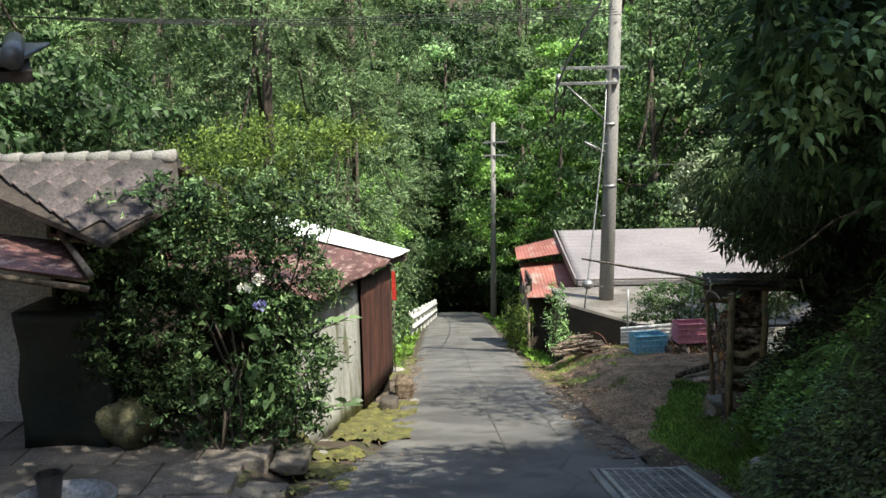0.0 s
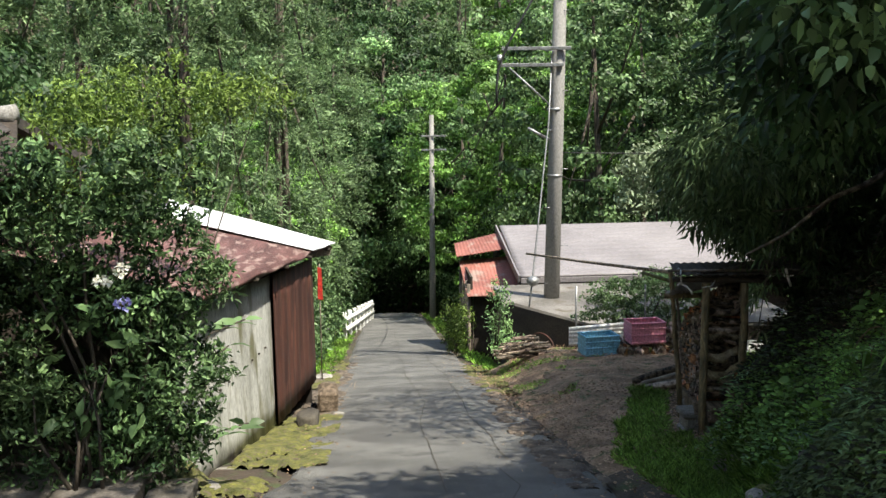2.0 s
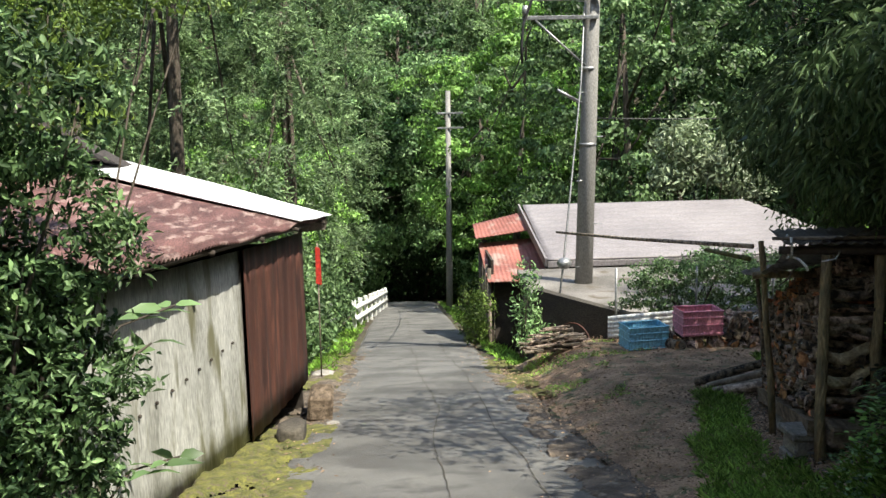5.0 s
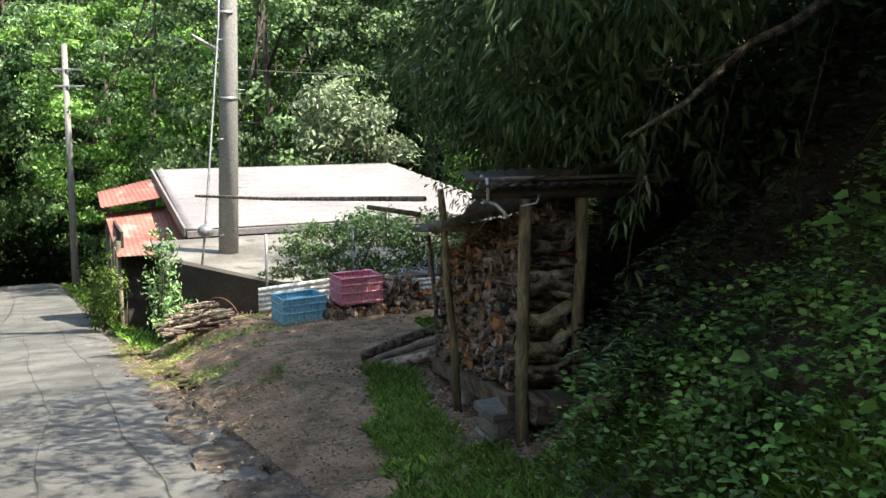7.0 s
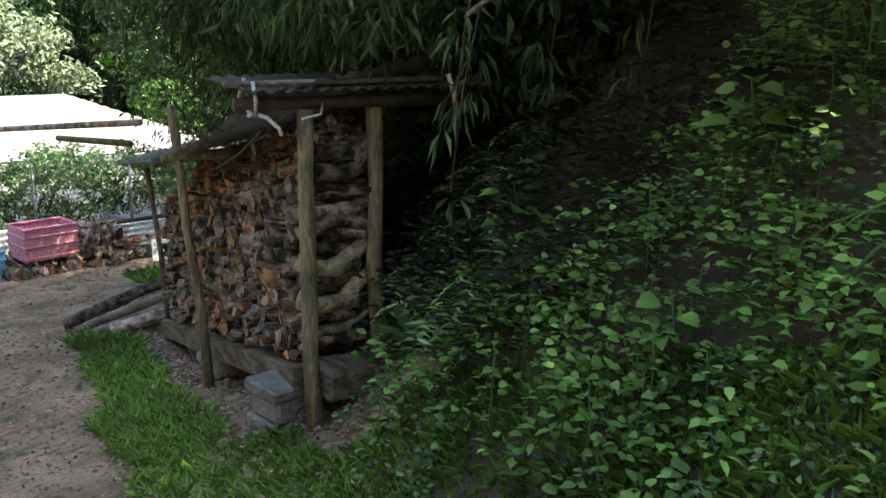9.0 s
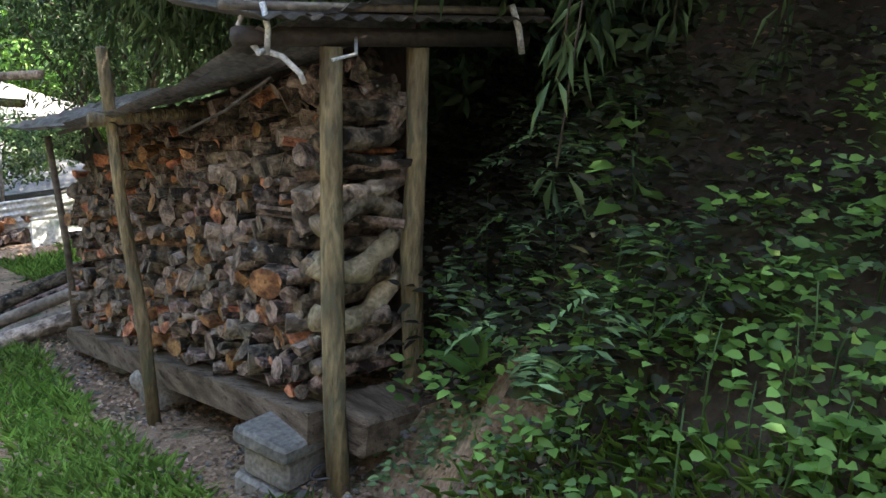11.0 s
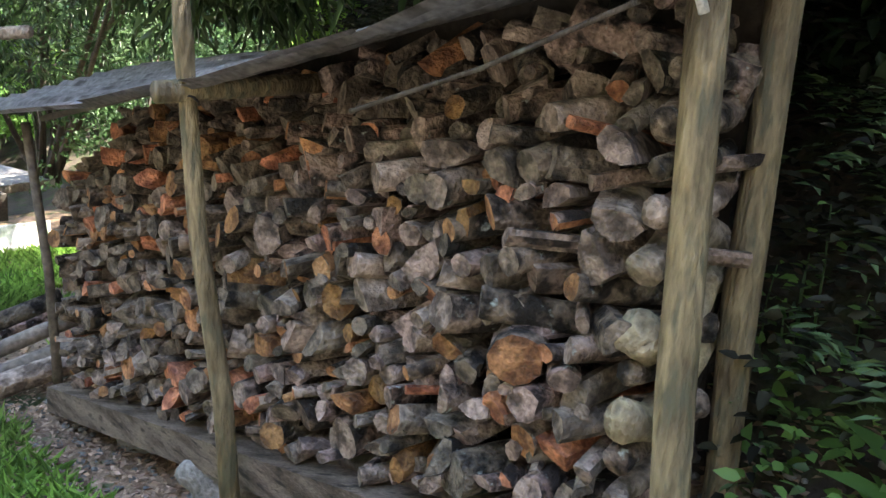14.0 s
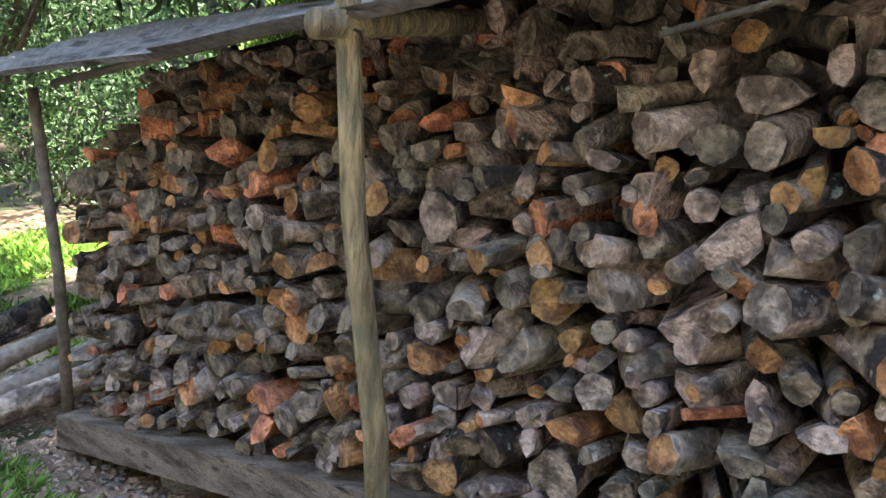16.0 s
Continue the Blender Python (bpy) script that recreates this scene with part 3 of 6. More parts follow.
def make_lean_to():
    t = thing("porch_roof", (-3.5, 7.6, -1.36), "rusty metal porch roof on rough poles", "roof")
    sheet("porch_sheet", [(-2.74, 7.12, 0.32), (-3.3, 8.5, 0.44), (-4.4, 8.3, 0.66), (-4.3, 6.6, 0.72)], 0.006, M_RUST, t, 0.008, 0.076, 0, sag=0.04)
    for p, q in (((-2.75, 7.14, 0.26), (-4.4, 6.62, 0.66)), ((-2.9, 7.5, 0.27), (-4.4, 7.2, 0.62)), ((-3.1, 8.1, 0.33), (-4.4, 8.0, 0.6)), ((-2.72, 7.1, 0.38), (-3.5, 8.45, 0.56))):
        tubed("pole", [p, q], 0.03, M_OLDWOOD, t, 6)
    tubed("porch_post", [(-3.9, 7.1, -1.4), (-3.9, 7.1, 0.5)], 0.04, M_DARKWOOD, t, 8)
    t = thing("covered_tank", (-3.5, 8.35, -1.36), "tall tank under a dark green tarp", "tank")
    bm = bmesh.new()
    box(bm, (-3.78, 8.0, -1.36), (-2.95, 8.68, -0.1))
    bmesh.ops.subdivide_edges(bm, edges=bm.edges[:], cuts=9, use_grid_fill=True)
    for v in bm.verts:
        v.co += Vector((noise.noise(v.co * 2.2), noise.noise(v.co * 2.2 + Vector((5, 0, 0))), 0.4 * noise.noise(v.co * 1.5))) * 0.07
    part("tarp", bm, M_TARP, t, smooth=True)
    e = thing("tiled_eave", (-3.2, 5.2, 1.9), "corner of a dark glazed tile roof", "roof")
    slab("eave_board", [(-5.5, 4.9, 1.84), (-2.12, 5.0, 1.84), (-2.4, 5.6, 1.98), (-5.5, 5.6, 1.98)], 0.06, M_DARKWOOD, e)
    for k in range(9):
        x = -2.2 - k * 0.27
        tubed("eave_tile", [(x, 4.95, 1.90), (x - 0.25, 5.55, 2.04)], 0.06, M_KAWARA, e, 10)
        boxed("flat_tile", (x - 0.26, 4.96, -0.02), (x - 0.02, 5.5, 0.005), M_KAWARA, e, Matrix.Translation((0, 0, 1.88 - 4.96 * 0.27)) @ Matrix.Shear("XZ", 4, (0, 0)) @ Matrix(((1, 0, 0, 0), (0, 1, 0, 0), (0, 0.27, 1, 0), (0, 0, 0, 1))))
    tubed("eave_post", [(-4.4, 5.4, -1.4), (-4.4, 5.4, 1.9)], 0.06, M_DARKWOOD, e, 8)


def make_patio():
    p = thing("patio", (-3, 7, -1.36), "old paving slabs at the house's entrance", "patio", kind="structure")
    rng = random.Random(5)
    y = 5.6
    while y < 8.7:
        x = -1.45 - rng.uniform(0, 0.25)
        d = rng.uniform(0.55, 0.7)
        while x > -6.5:
            w = rng.uniform(0.6, 0.95)
            boxed("slab", (x - w + 0.008, y + 0.008, -1.5), (x - 0.008, y + d - 0.008, -1.36 + rng.uniform(0, 0.012)), M_PAVING, p, bevel=0.008)
            x -= w
        y += d
    return p


def lump(name, place, size, mat, seed, label="", category="stone", parent=None, squash=1.0, cuts=3, amount=0.45, turn=0.0):
    blocky = mat not in (M_MOSS, M_BAG)
    bm = bmesh.new()
    bmesh.ops.create_icosphere(bm, subdivisions=cuts, radius=1.0)
    off = Vector((seed * 3.7, seed * 1.3, 0))
    for v in bm.verts:
        c = v.co.copy()
        v.co = c * (1 + amount * noise.noise(c * 1.1 + off) + amount * 0.3 * noise.noise(c * 3.5 + off))
        for k in (0, 1, 2):
            if blocky:
                v.co[k] = max(-0.72, min(0.72, v.co[k]))
    bmesh.ops.transform(bm, matrix=Matrix.Translation(place) @ Matrix.Rotation(turn, 4, "Z") @ Matrix.Diagonal((size[0] / 1.6, size[1] / 1.6, size[2] / 1.6 * squash, 1)), verts=bm.verts)
    ob = part(name, bm, mat, parent, label, smooth=True)
    if parent is None:
        tagged(ob, category=category)
    return ob


def small_left():
    lump("stone", (-0.75, 12.3, -2.42), (0.28, 0.42, 0.2), M_DARKWALL, 1, "dark rough stone beside the shed wall")
    ob = boxed("timber_block", (-0.13, -0.55, 0), (0.14, 0.5, 0.26), M_BEAM, None, pose(-0.62, 13.9, -2.78, -9, 4, 3), 0.03, "weathered squared timber lying beside the lane")
    tagged(ob, category="timber")
    lump("stone", (-0.42, 13.1, -2.66), (0.16, 0.18, 0.1), M_STONE, 3, "pale stone at the lane's edge")
    lump("stone", (-0.98, 18.2, -3.70), (0.4, 0.6, 0.2), M_STONE, 5, "flat pale stone at the verge")
    lump("stone", (-1.25, 9.6, -2.0), (0.3, 0.25, 0.13), M_STONE, 7, "mossy rough edge stone")
    lump("stone", (-1.3, 8.75, -1.82), (0.35, 0.3, 0.2), M_STONE, 8, "dark edge stone under the shrub")
    for i, (x, y, a, b, h) in enumerate(((-1.75, 7.15, 0.6, 0.35, 0.12), (-1.55, 7.9, 0.35, 0.6, 0.12), (-1.4, 6.4, 0.3, 0.7, 0.1))):
        lump("edge_stone", (x + 0.2, y, -1.47), (a, b, h * 0.9), M_PAVING, 20 + i, "mossy edge stone of the patio")
    bag = lump("sack", (-2.85, 8.0, -1.16), (0.36, 0.32, 0.4), M_BAG, 31, "crumpled olive fabric sack on the paving", "sack", amount=0.55)
    b = thing("basin", (-2.85, 6.55, -1.36), "round grey metal basin", "basin")
    bm = bmesh.new()
    prof = [(0.30, 0.0), (0.38, 0.12), (0.40, 0.12), (0.36, 0.02), (0.0, 0.015)]
    rings = [[bm.verts.new((-2.85 + r * math.cos(k * math.pi / 12), 6.55 + r * math.sin(k * math.pi / 12), -1.345 + z)) for k in range(24)] for r, z in prof[:4]]
    for r1, r2 in zip(rings, rings[1:]):
        for k in range(24):
            bm.faces.new((r1[k], r1[(k + 1) % 24], r2[(k + 1) % 24], r2[k]))
    bm.faces.new(rings[3])
    part("bowl", bm, M_STEEL, b, smooth=True)
    c = thing("plant_pot", (-3.02, 6.75, -1.33), "black plastic plant pot", "pot")
    bm = bmesh.new()
    rings = [[bm.verts.new((-3.02 + r * math.cos(k * math.pi / 12), 6.75 + r * math.sin(k * math.pi / 12), -1.32 + z)) for k in range(24)] for r, z in ((0.075, 0), (0.1, 0.2), (0.108, 0.2), (0.108, 0.225), (0.092, 0.225), (0.07, 0.02))]
    for r1, r2 in zip(rings, rings[1:]):
        for k in range(24):
            bm.faces.new((r1[k], r1[(k + 1) % 24], r2[(k + 1) % 24], r2[k]))
    bm.faces.new(rings[0][::-1])
    bm.faces.new(rings[-1])
    part("pot_body", bm, M_BLACK, c)
    f = thing("red_flag", (-0.95, 18, -3.7), "thin stake with a strip of red cloth", "flag")
    tubed("stake", [(-0.97, 18, -3.75), (-0.95, 18, -1.45)], 0.012, M_OLDWOOD, f, 6)
    sheet("cloth", [(-0.99, 17.98, -2.08), (-0.90, 17.97, -2.10), (-0.91, 17.97, -1.5), (-0.98, 17.98, -1.48)], 0.004, M_RED, f, sag=0.05)
    r = thing("guard_rail", (-0.8, 36, -7), "white painted concrete guard rail beside the lane", "railing")
    n = 8
    for k in range(n):
        y = 30 + k * 13 / (n - 1)
        x = -1.06 + 0.7 * k / (n - 1)
        boxed("post", (x - 0.07, y - 0.07, road_z(y) - 0.4), (x + 0.07, y + 0.07, road_z(y) + 0.88), M_WHITE, r, bevel=0.02)
    for up in (0.35, 0.68):
        tubed("rail", [(-1.0, 29.8, road_z(29.8) + up), (-0.30, 43.2, road_z(43.2) + up)], 0.075, M_WHITE, r, 4)
    tubed("steel_rail", [(-1.1, 29.8, road_z(29.8) + 0.65), (-3.2, 26.5, road_z(29.8) + 0.1)], 0.03, M_STEEL, r, 6)


def moss(name, x0, x1, y0, y1, seed, label, cut=0.0, mat=M_MOSS, category="moss"):
    step = 0.025
    nx, ny = int((x1 - x0) / step), int((y1 - y0) / step)
    v, f, index = [], [], {}

    def amount(i, j):
        u, w = (i / nx - 0.5) * 2, (j / ny - 0.5) * 2
        x, y = x0 + i * step, y0 + j * step
        return noise.noise((x * 3.2, y * 2.2, seed)) + 0.35 * noise.noise((x * 9, y * 9, seed)) + 0.3 * noise.noise((x * 28, y * 28, seed)) - (cut + 0.45 * max(abs(u), abs(w)) ** 3 - 0.12)

    def at(i, j):
        if (i, j) not in index:
            x, y = x0 + i * step, y0 + j * step
            u = (x - road_left(y)) / (road_right(y) - road_left(y))
            z = road_z(y) + 0.03 - 0.09 * abs(u - 0.5) ** 2 if 0 < u < 1 else ground_z(x, y) + 0.03
            z += max(-0.05, min(0.02, 0.09 * amount(i, j))) + 0.01 * noise.noise((x * 9, y * 9, seed)) + 0.008 * noise.noise((x * 30, y * 30, seed))
            index[i, j] = len(v)
            v.append((x, y, z))
        return index[i, j]
    for i in range(nx):
        for j in range(ny):
            if amount(i, j) > -0.25:
                f.append((at(i, j), at(i + 1, j), at(i + 1, j + 1), at(i, j + 1)))
    me = arrays_mesh(name, v, f, mat)
    me.shade_smooth()
    return tagged(new(name, me), label, category, kind="stuff")


moss("moss_patch", -1.25, -0.35, 9.6, 13.2, 1, "yellow-green moss creeping over the asphalt edge", -0.1)
moss("moss_patch", -1.45, -0.75, 7.0, 9.6, 2, "thin moss on the lane's edge", 0.05)
moss("moss_patch", -1.2, -0.6, 16.5, 22.5, 3, "yellow moss along the verge", -0.1)
moss("moss_patch", 1.7, 2.2, 14.5, 20.5, 4, "moss along the edge of the yard", -0.05)
moss("dirt_spill", 1.5, 1.98, 8.2, 13.0, 5, "reddish earth and chips spilled over the asphalt edge", -0.1, M_GRAVEL, "earth")
moss("dirt_spill", 1.6, 1.98, 12.6, 18.5, 6, "pale earth spilled over the asphalt edge", 0.0, M_GRAVEL, "earth")
moss("dirt_spill", -1.15, -0.4, 12.5, 22.0, 7, "earth on the left verge of the lane", 0.05, M_GRAVEL, "earth")
make_shed()
make_house()
make_lean_to()
make_patio()
small_left()

# ---- right side ----


def make_pole():
    p = thing("utility_pole", (3.95, 21.7, -4.6), "grey concrete utility pole with steel crossarms", "utility pole")
    base, top = Vector((3.93, 21.7, -4.7)), Vector((4.2, 21.7, 5.4))
    tubed("shaft", [base, base.lerp(top, 0.5), top], [0.185, 0.16, 0.13], M_POLE, p, 20)
    for z, a, b in ((2.2, 2.75, 4.2), (2.55, 2.85, 4.35)):
        boxed("crossarm", (a, 21.48, z - 0.035), (b, 21.55, z + 0.035), M_STEEL, p)
    tubed("brace", [(3.0, 21.5, 2.15), (3.95, 21.5, 1.3)], 0.022, M_STEEL, p, 6)
    tubed("lamp_arm", [(3.9, 21.6, 0.6), (3.4, 21.4, 0.85)], 0.03, M_STEEL, p, 8)
    for k in range(9):
        z = -2.6 + k * 0.85
        s = 1 if k % 2 else -1
        tubed("step_bolt", [(4.05 + 0.05 * s, 21.6, z), (4.05 + 0.26 * s, 21.55, z)], 0.009, M_STEEL, p, 6)
    for z in (1.25, -0.2, 2.2):
        tubed("band", [(4.04, 21.7, z - 0.03), (4.04, 21.7, z + 0.03)], 0.175, M_STEEL, p, 20)
    return p


def make_grey_building():
    b = thing("low_building", (6.5, 26, -5.5), "low building with a pale grey ribbed metal roof", "building")
    sheet("grey_roof", [(3.55, 23.5, -2.78), (11.0, 23.5, -2.78), (9.6, 28, -2.07), (3.62, 28, -2.07)], 0.05, M_GREYROOF, b, 0.012, 0.33, 1, "pale grey ribbed metal roof", nv=40)
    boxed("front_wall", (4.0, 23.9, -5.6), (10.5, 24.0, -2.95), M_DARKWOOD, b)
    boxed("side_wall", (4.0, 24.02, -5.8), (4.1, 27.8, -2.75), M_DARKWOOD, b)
    boxed("fascia", (3.55, 23.46, -2.95), (11, 23.495, -2.82), M_GREYROOF, b)
    boxed("verge_board", (0, 0, -0.2), (0.05, 4.55, 0.0), M_GREYROOF, b, Matrix.Translation((3.49, 23.5, -2.75)) @ Matrix.Rotation(math.atan2(0.71, 4.5), 4, "X"))
    a = thing("red_annex", (3, 25.5, -5.5), "lean-to annex with faded red metal roofs", "shed")
    sheet("upper_roof", [(2.2, 26.2, -2.66), (3.75, 26.2, -2.45), (3.62, 27.6, -2.2), (2.25, 27.6, -2.5)], 0.03, M_REDROOF, a, 0.008, 0.1, 0, "faded red upper roof")
    sheet("lower_roof", [(2.3, 24.2, -3.37), (3.72, 24.2, -3.37), (3.72, 26.6, -2.75), (2.3, 26.6, -2.86)], 0.03, M_REDROOF, a, 0.008, 0.1, 0, "patched red and rusty lower roof")
    boxed("side_wall", (2.42, 24.6, -5.9), (2.48, 27.5, -2.95), M_DARKWOOD, a)
    boxed("front_wall", (2.5, 24.62, -5.9), (3.9, 24.68, -3.45), M_DARKWOOD, a)
    for y in (24.4, 24.9, 25.6, 26.6):
        tubed("post", [(2.35, y, -6.2), (2.35, y, -3.1)], 0.05, M_OLDWOOD, a, 8)
    low = thing("low_roof", (5, 21, -3.2), "flat grey slab roof behind the wall", "roof")
    slab("roof_slab", [(2.75, 19.7, -2.93), (4.4, 18.75, -2.95), (8.5, 18.75, -2.95), (8.5, 23.3, -2.95), (2.85, 23.3, -2.95)], 0.1, M_SLABROOF, low)
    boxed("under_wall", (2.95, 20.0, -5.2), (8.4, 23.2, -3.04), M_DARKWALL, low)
    return b


def make_wall():
    w = thing("retaining_wall", (3.3, 18.9, -3.6), "dark stained concrete wall at the edge of the yard", "wall", kind="structure")
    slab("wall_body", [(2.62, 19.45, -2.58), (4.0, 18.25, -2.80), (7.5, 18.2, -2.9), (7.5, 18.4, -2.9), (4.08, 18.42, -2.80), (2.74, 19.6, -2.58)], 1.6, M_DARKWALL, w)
    return w


def crate(name, x, y, z, w, d, h, turn, mat, label):
    c = thing(name, (x, y, z), label, "crate")
    m = Matrix.Translation((x, y, z)) @ Matrix.Rotation(turn, 4, "Z")
    bm = bmesh.new()
    box(bm, (-w / 2, -d / 2, 0), (w / 2, d / 2, 0.015), m)
    part("bottom", bm, mat, c)
    for nm, sx, sy, lx, ly in (("front", 0, -1, w, 0.012), ("back", 0, 1, w, 0.012), ("side", -1, 0, 0.012, d), ("side", 1, 0, 0.012, d)):
        cx, cy = sx * (w / 2 - 0.008), sy * (d / 2 - 0.008)
        wall = boxed(nm, (cx - lx / 2, cy - ly / 2, 0.016), (cx + lx / 2, cy + ly / 2, h - 0.01), mat, c, m, 0.002)
        for k in (0.05, 0.4, 0.7, 0.94):
            o = boxed("rim" if k > 0.9 else "rib", (cx - lx / 2 - 0.012 * abs(sy), cy - ly / 2 - 0.012, h * k), (cx + lx / 2 + 0.012 * abs(sy), cy + ly / 2 + 0.012, h * k + 0.022), mat, c, m if sy else m, 0.003)
            if sx:
                o.data.transform(m @ Matrix.Translation((sx * 0.006, 0, 0)) @ m.inverted())
        n = 6 if sy else 4
        for k in range(n + 1):
            t = -0.5 + k / n
            px, py = (t * (lx - 0.02) if sy else cx), (t * (ly - 0.02) if sx else cy)
            boxed("slat", (px - 0.009, py - 0.009, 0.02), (px + 0.009, py + 0.009, h - 0.03), mat, c, m, 0.002)
    return c


PILE_A, PILE_B = Vector((3.21, 10.0, -1.59)), Vector((3.92, 12.55, -2.21))


def log_mesh(bm, start, end, r, kind, rng, squash):
    """One piece of firewood: round, half round or a split wedge, with uneven outline; its cut ends take the second material."""
    d = (end - start).normalized()
    s = d.orthogonal().normalized()
    spin = rng.uniform(0, 6.28)
    s = Matrix.Rotation(spin, 3, d) @ s
    u = d.cross(s)
    if kind == "round":
        shape = [(math.cos(a) * squash, math.sin(a)) for a in (2 * math.pi * k / 11 for k in range(11))]
    elif kind == "half":
        shape = [(math.cos(a), math.sin(a) - 0.35) for a in (math.pi * k / 6 for k in range(7))] + [(0.1, -0.45)]
    else:
        shape = [(0.95, -0.45), (0.85, 0.1), (0.45, 0.6), (-0.15, 0.8), (-0.6, 0.55), (-0.8, 0.1), (-0.2, -0.35), (0.3, -0.55)]
    shape = [(x * rng.uniform(0.86, 1.12), y * rng.uniform(0.86, 1.12)) for x, y in shape]
    rings = []
    lean = rng.uniform(-0.5, 0.5)
    bend = (s * rng.uniform(-1, 1) + u * rng.uniform(-1, 1)) * r * 0.35
    for i, t in enumerate((0, 0.012, 0.35, 0.7, 1.0)):
        k = (0.975, 1.0, 1.0, 0.97, 0.93)[i]
        p = start.lerp(end, t) + bend * math.sin(math.pi * t)
        slant = lean * r if i < 2 else 0
        rings.append([bm.verts.new(p + (s * x + u * y) * r * k * (1 + 0.045 * rng.uniform(-1, 1)) + d * slant * x) for x, y in shape])
    n = len(shape)
    for a, b in zip(rings, rings[1:]):
        for k in range(n):
            bm.faces.new((a[k], b[k], b[(k + 1) % n], a[(k + 1) % n])).smooth = kind == "round"
    caps = [bm.faces.new(rings[0]), bm.faces.new(rings[-1][::-1])]
    for c in caps:
        c.material_index = 1
    if kind == "split":
        for f in bm.faces:
            if not f.smooth and f.material_index == 0 and f.calc_area() > 0 and rng.random() < 0.3:
                f.material_index = 1


def make_woodpile():
    f = PILE_B - PILE_A
    flat = Vector((f.x, f.y, 0)).normalized()
    back = Vector((flat.y, -flat.x, 0))
    length = f.length
    s = thing("firewood_rack", (3.5, 11, -2.2), "firewood rack of rough posts and beams stacked full of logs", "firewood rack")
    rng = random.Random(11)

    def at(u, d, up):
        p = PILE_A + f * (u / length) + back * d
        return Vector((p.x, p.y, p.z + up))

    def top(u):
        return 1.17 - 0.03 * u / length
    found = []
    for r, tries in ((0.058, 30), (0.046, 200), (0.040, 800), (0.034, 1900), (0.028, 3500), (0.023, 4500), (0.018, 5000)):
        for k in range(tries):
            u, h = rng.uniform(0.05, length), rng.uniform(0.02, 1.18)
            q = r * rng.uniform(0.92, 1.1) * (1 - 0.12 * u / length)
            if h + q > top(u) or h - q < -0.005:
                continue
            if all((u - a) ** 2 + (h - b) ** 2 > (0.95 * (q + c)) ** 2 for a, b, c in found):
                found.append((u, h, q))
    found.sort()
    mats = [(M_LOGBARK, M_CUTGREY), (M_LOGBARK, M_CUTORANGE), (M_LOGPALE, M_CUTGREY), (M_LOGPALE, M_CUTORANGE), (M_CUTORANGE, M_CUTORANGE), (M_CUTGREY, M_CUTGREY)]
    bins = {}
    for i, (u, h, r) in enumerate(found):
        single = i < 300
        which = rng.choices(range(6), (40, 15, 17, 5, 6, 17))[0]
        kind = rng.choices(("round", "half", "split"), (52, 18, 30))[0] if which < 4 else "split"
        bm = bmesh.new() if single else bins.setdefault(which, bmesh.new())
        deep = rng.uniform(-0.05, 0.02) + 0.25 * smoothstep(0.7, 0.95, h / top(u))
        start = at(u, deep, h)
        tilt = flat * rng.gauss(0, 0.13) + Vector((0, 0, rng.gauss(0, 0.05)))
        start -= tilt * 0.3
        log_mesh(bm, start, start + back * (rng.uniform(0.33, 0.39) - max(0, deep)) + tilt, r * (1.0 if kind == "round" else 1.12), kind, rng, rng.uniform(0.8, 1.05))
        if single:
            me = bpy.data.meshes.new("log")
            bm.normal_update()
            bm.to_mesh(me)
            bm.free()
            for m in mats[which]:
                me.materials.append(m)
            ob = new("log", me)
            ob.parent = s
            ob.matrix_parent_inverse = s.matrix_basis.inverted()
    for which, bm in bins.items():
        ob = part("log_rest", bm, mats[which][0], s)
        ob.data.materials.append(mats[which][1])
        tagged(ob, kind="stuff")
    # Added dark board: blocks light from behind, stands for shade between the logs.
    bm = bmesh.new()
    a, b = at(0.02, 0.40, -0.05), at(length, 0.40, -0.05)
    vs = [bm.verts.new(p) for p in (a, b, b + Vector((0, 0, 1.22)), a + Vector((0, 0, 1.3)))]
    vs2 = [bm.verts.new(v.co + back * 0.02) for v in vs]
    bm.faces.new(vs), bm.faces.new(vs2[::-1])
    for i in range(4):
        bm.faces.new((vs[i], vs2[i], vs2[(i + 1) % 4], vs[(i + 1) % 4]))
    part("gap_shade_board", bm, M_DARKWOOD, s)
    post_r = [0.042, 0.037, 0.039, 0.035, 0.037]
    tubed("front_post", [(3.18, 9.79, -1.92), (3.18, 9.83, -1.55), (3.20, 9.87, -1.18), (3.21, 9.90, -0.8), (3.225, 9.93, -0.42)], post_r, M_POSTWOOD, s, 14, wob=0.06, rng=rng)
    tubed("rear_post", [(3.55, 9.80, -1.88), (3.575, 9.83, -1.5), (3.56, 9.85, -1.1), (3.575, 9.86, -0.8), (3.565, 9.87, -0.42)], post_r, M_POSTWOOD, s, 14, wob=0.06, rng=rng)
    tubed("thin_post", [(3.42, 11.13, -2.27), (3.40, 11.18, -1.69), (3.365, 11.25, -1.19), (3.35, 11.28, -0.83), (3.335, 11.28, -0.69), (3.31, 11.27, -0.53)], [0.03, 0.028, 0.026, 0.025, 0.027, 0.021], M_POSTWOOD, s, 12, wob=0.08, rng=rng)
    tubed("far_post", [(3.98, 12.68, -2.42), (3.93, 12.66, -1.75), (3.86, 12.68, -1.13)], [0.022, 0.02, 0.018], M_OLDWOOD, s, 10, wob=0.08, rng=rng)
    for k in range(16):
        z = -1.80 + 0.165 * (k // 2) + rng.uniform(-0.04, 0.04)
        c, a = ((3.182 + 0.04 * (z + 1.55), 9.832 + 0.09 * (z + 1.55)), (3.566, 9.832 + 0.04 * (z + 1.5)))[k % 2], rng.uniform(3.0, 5.2)
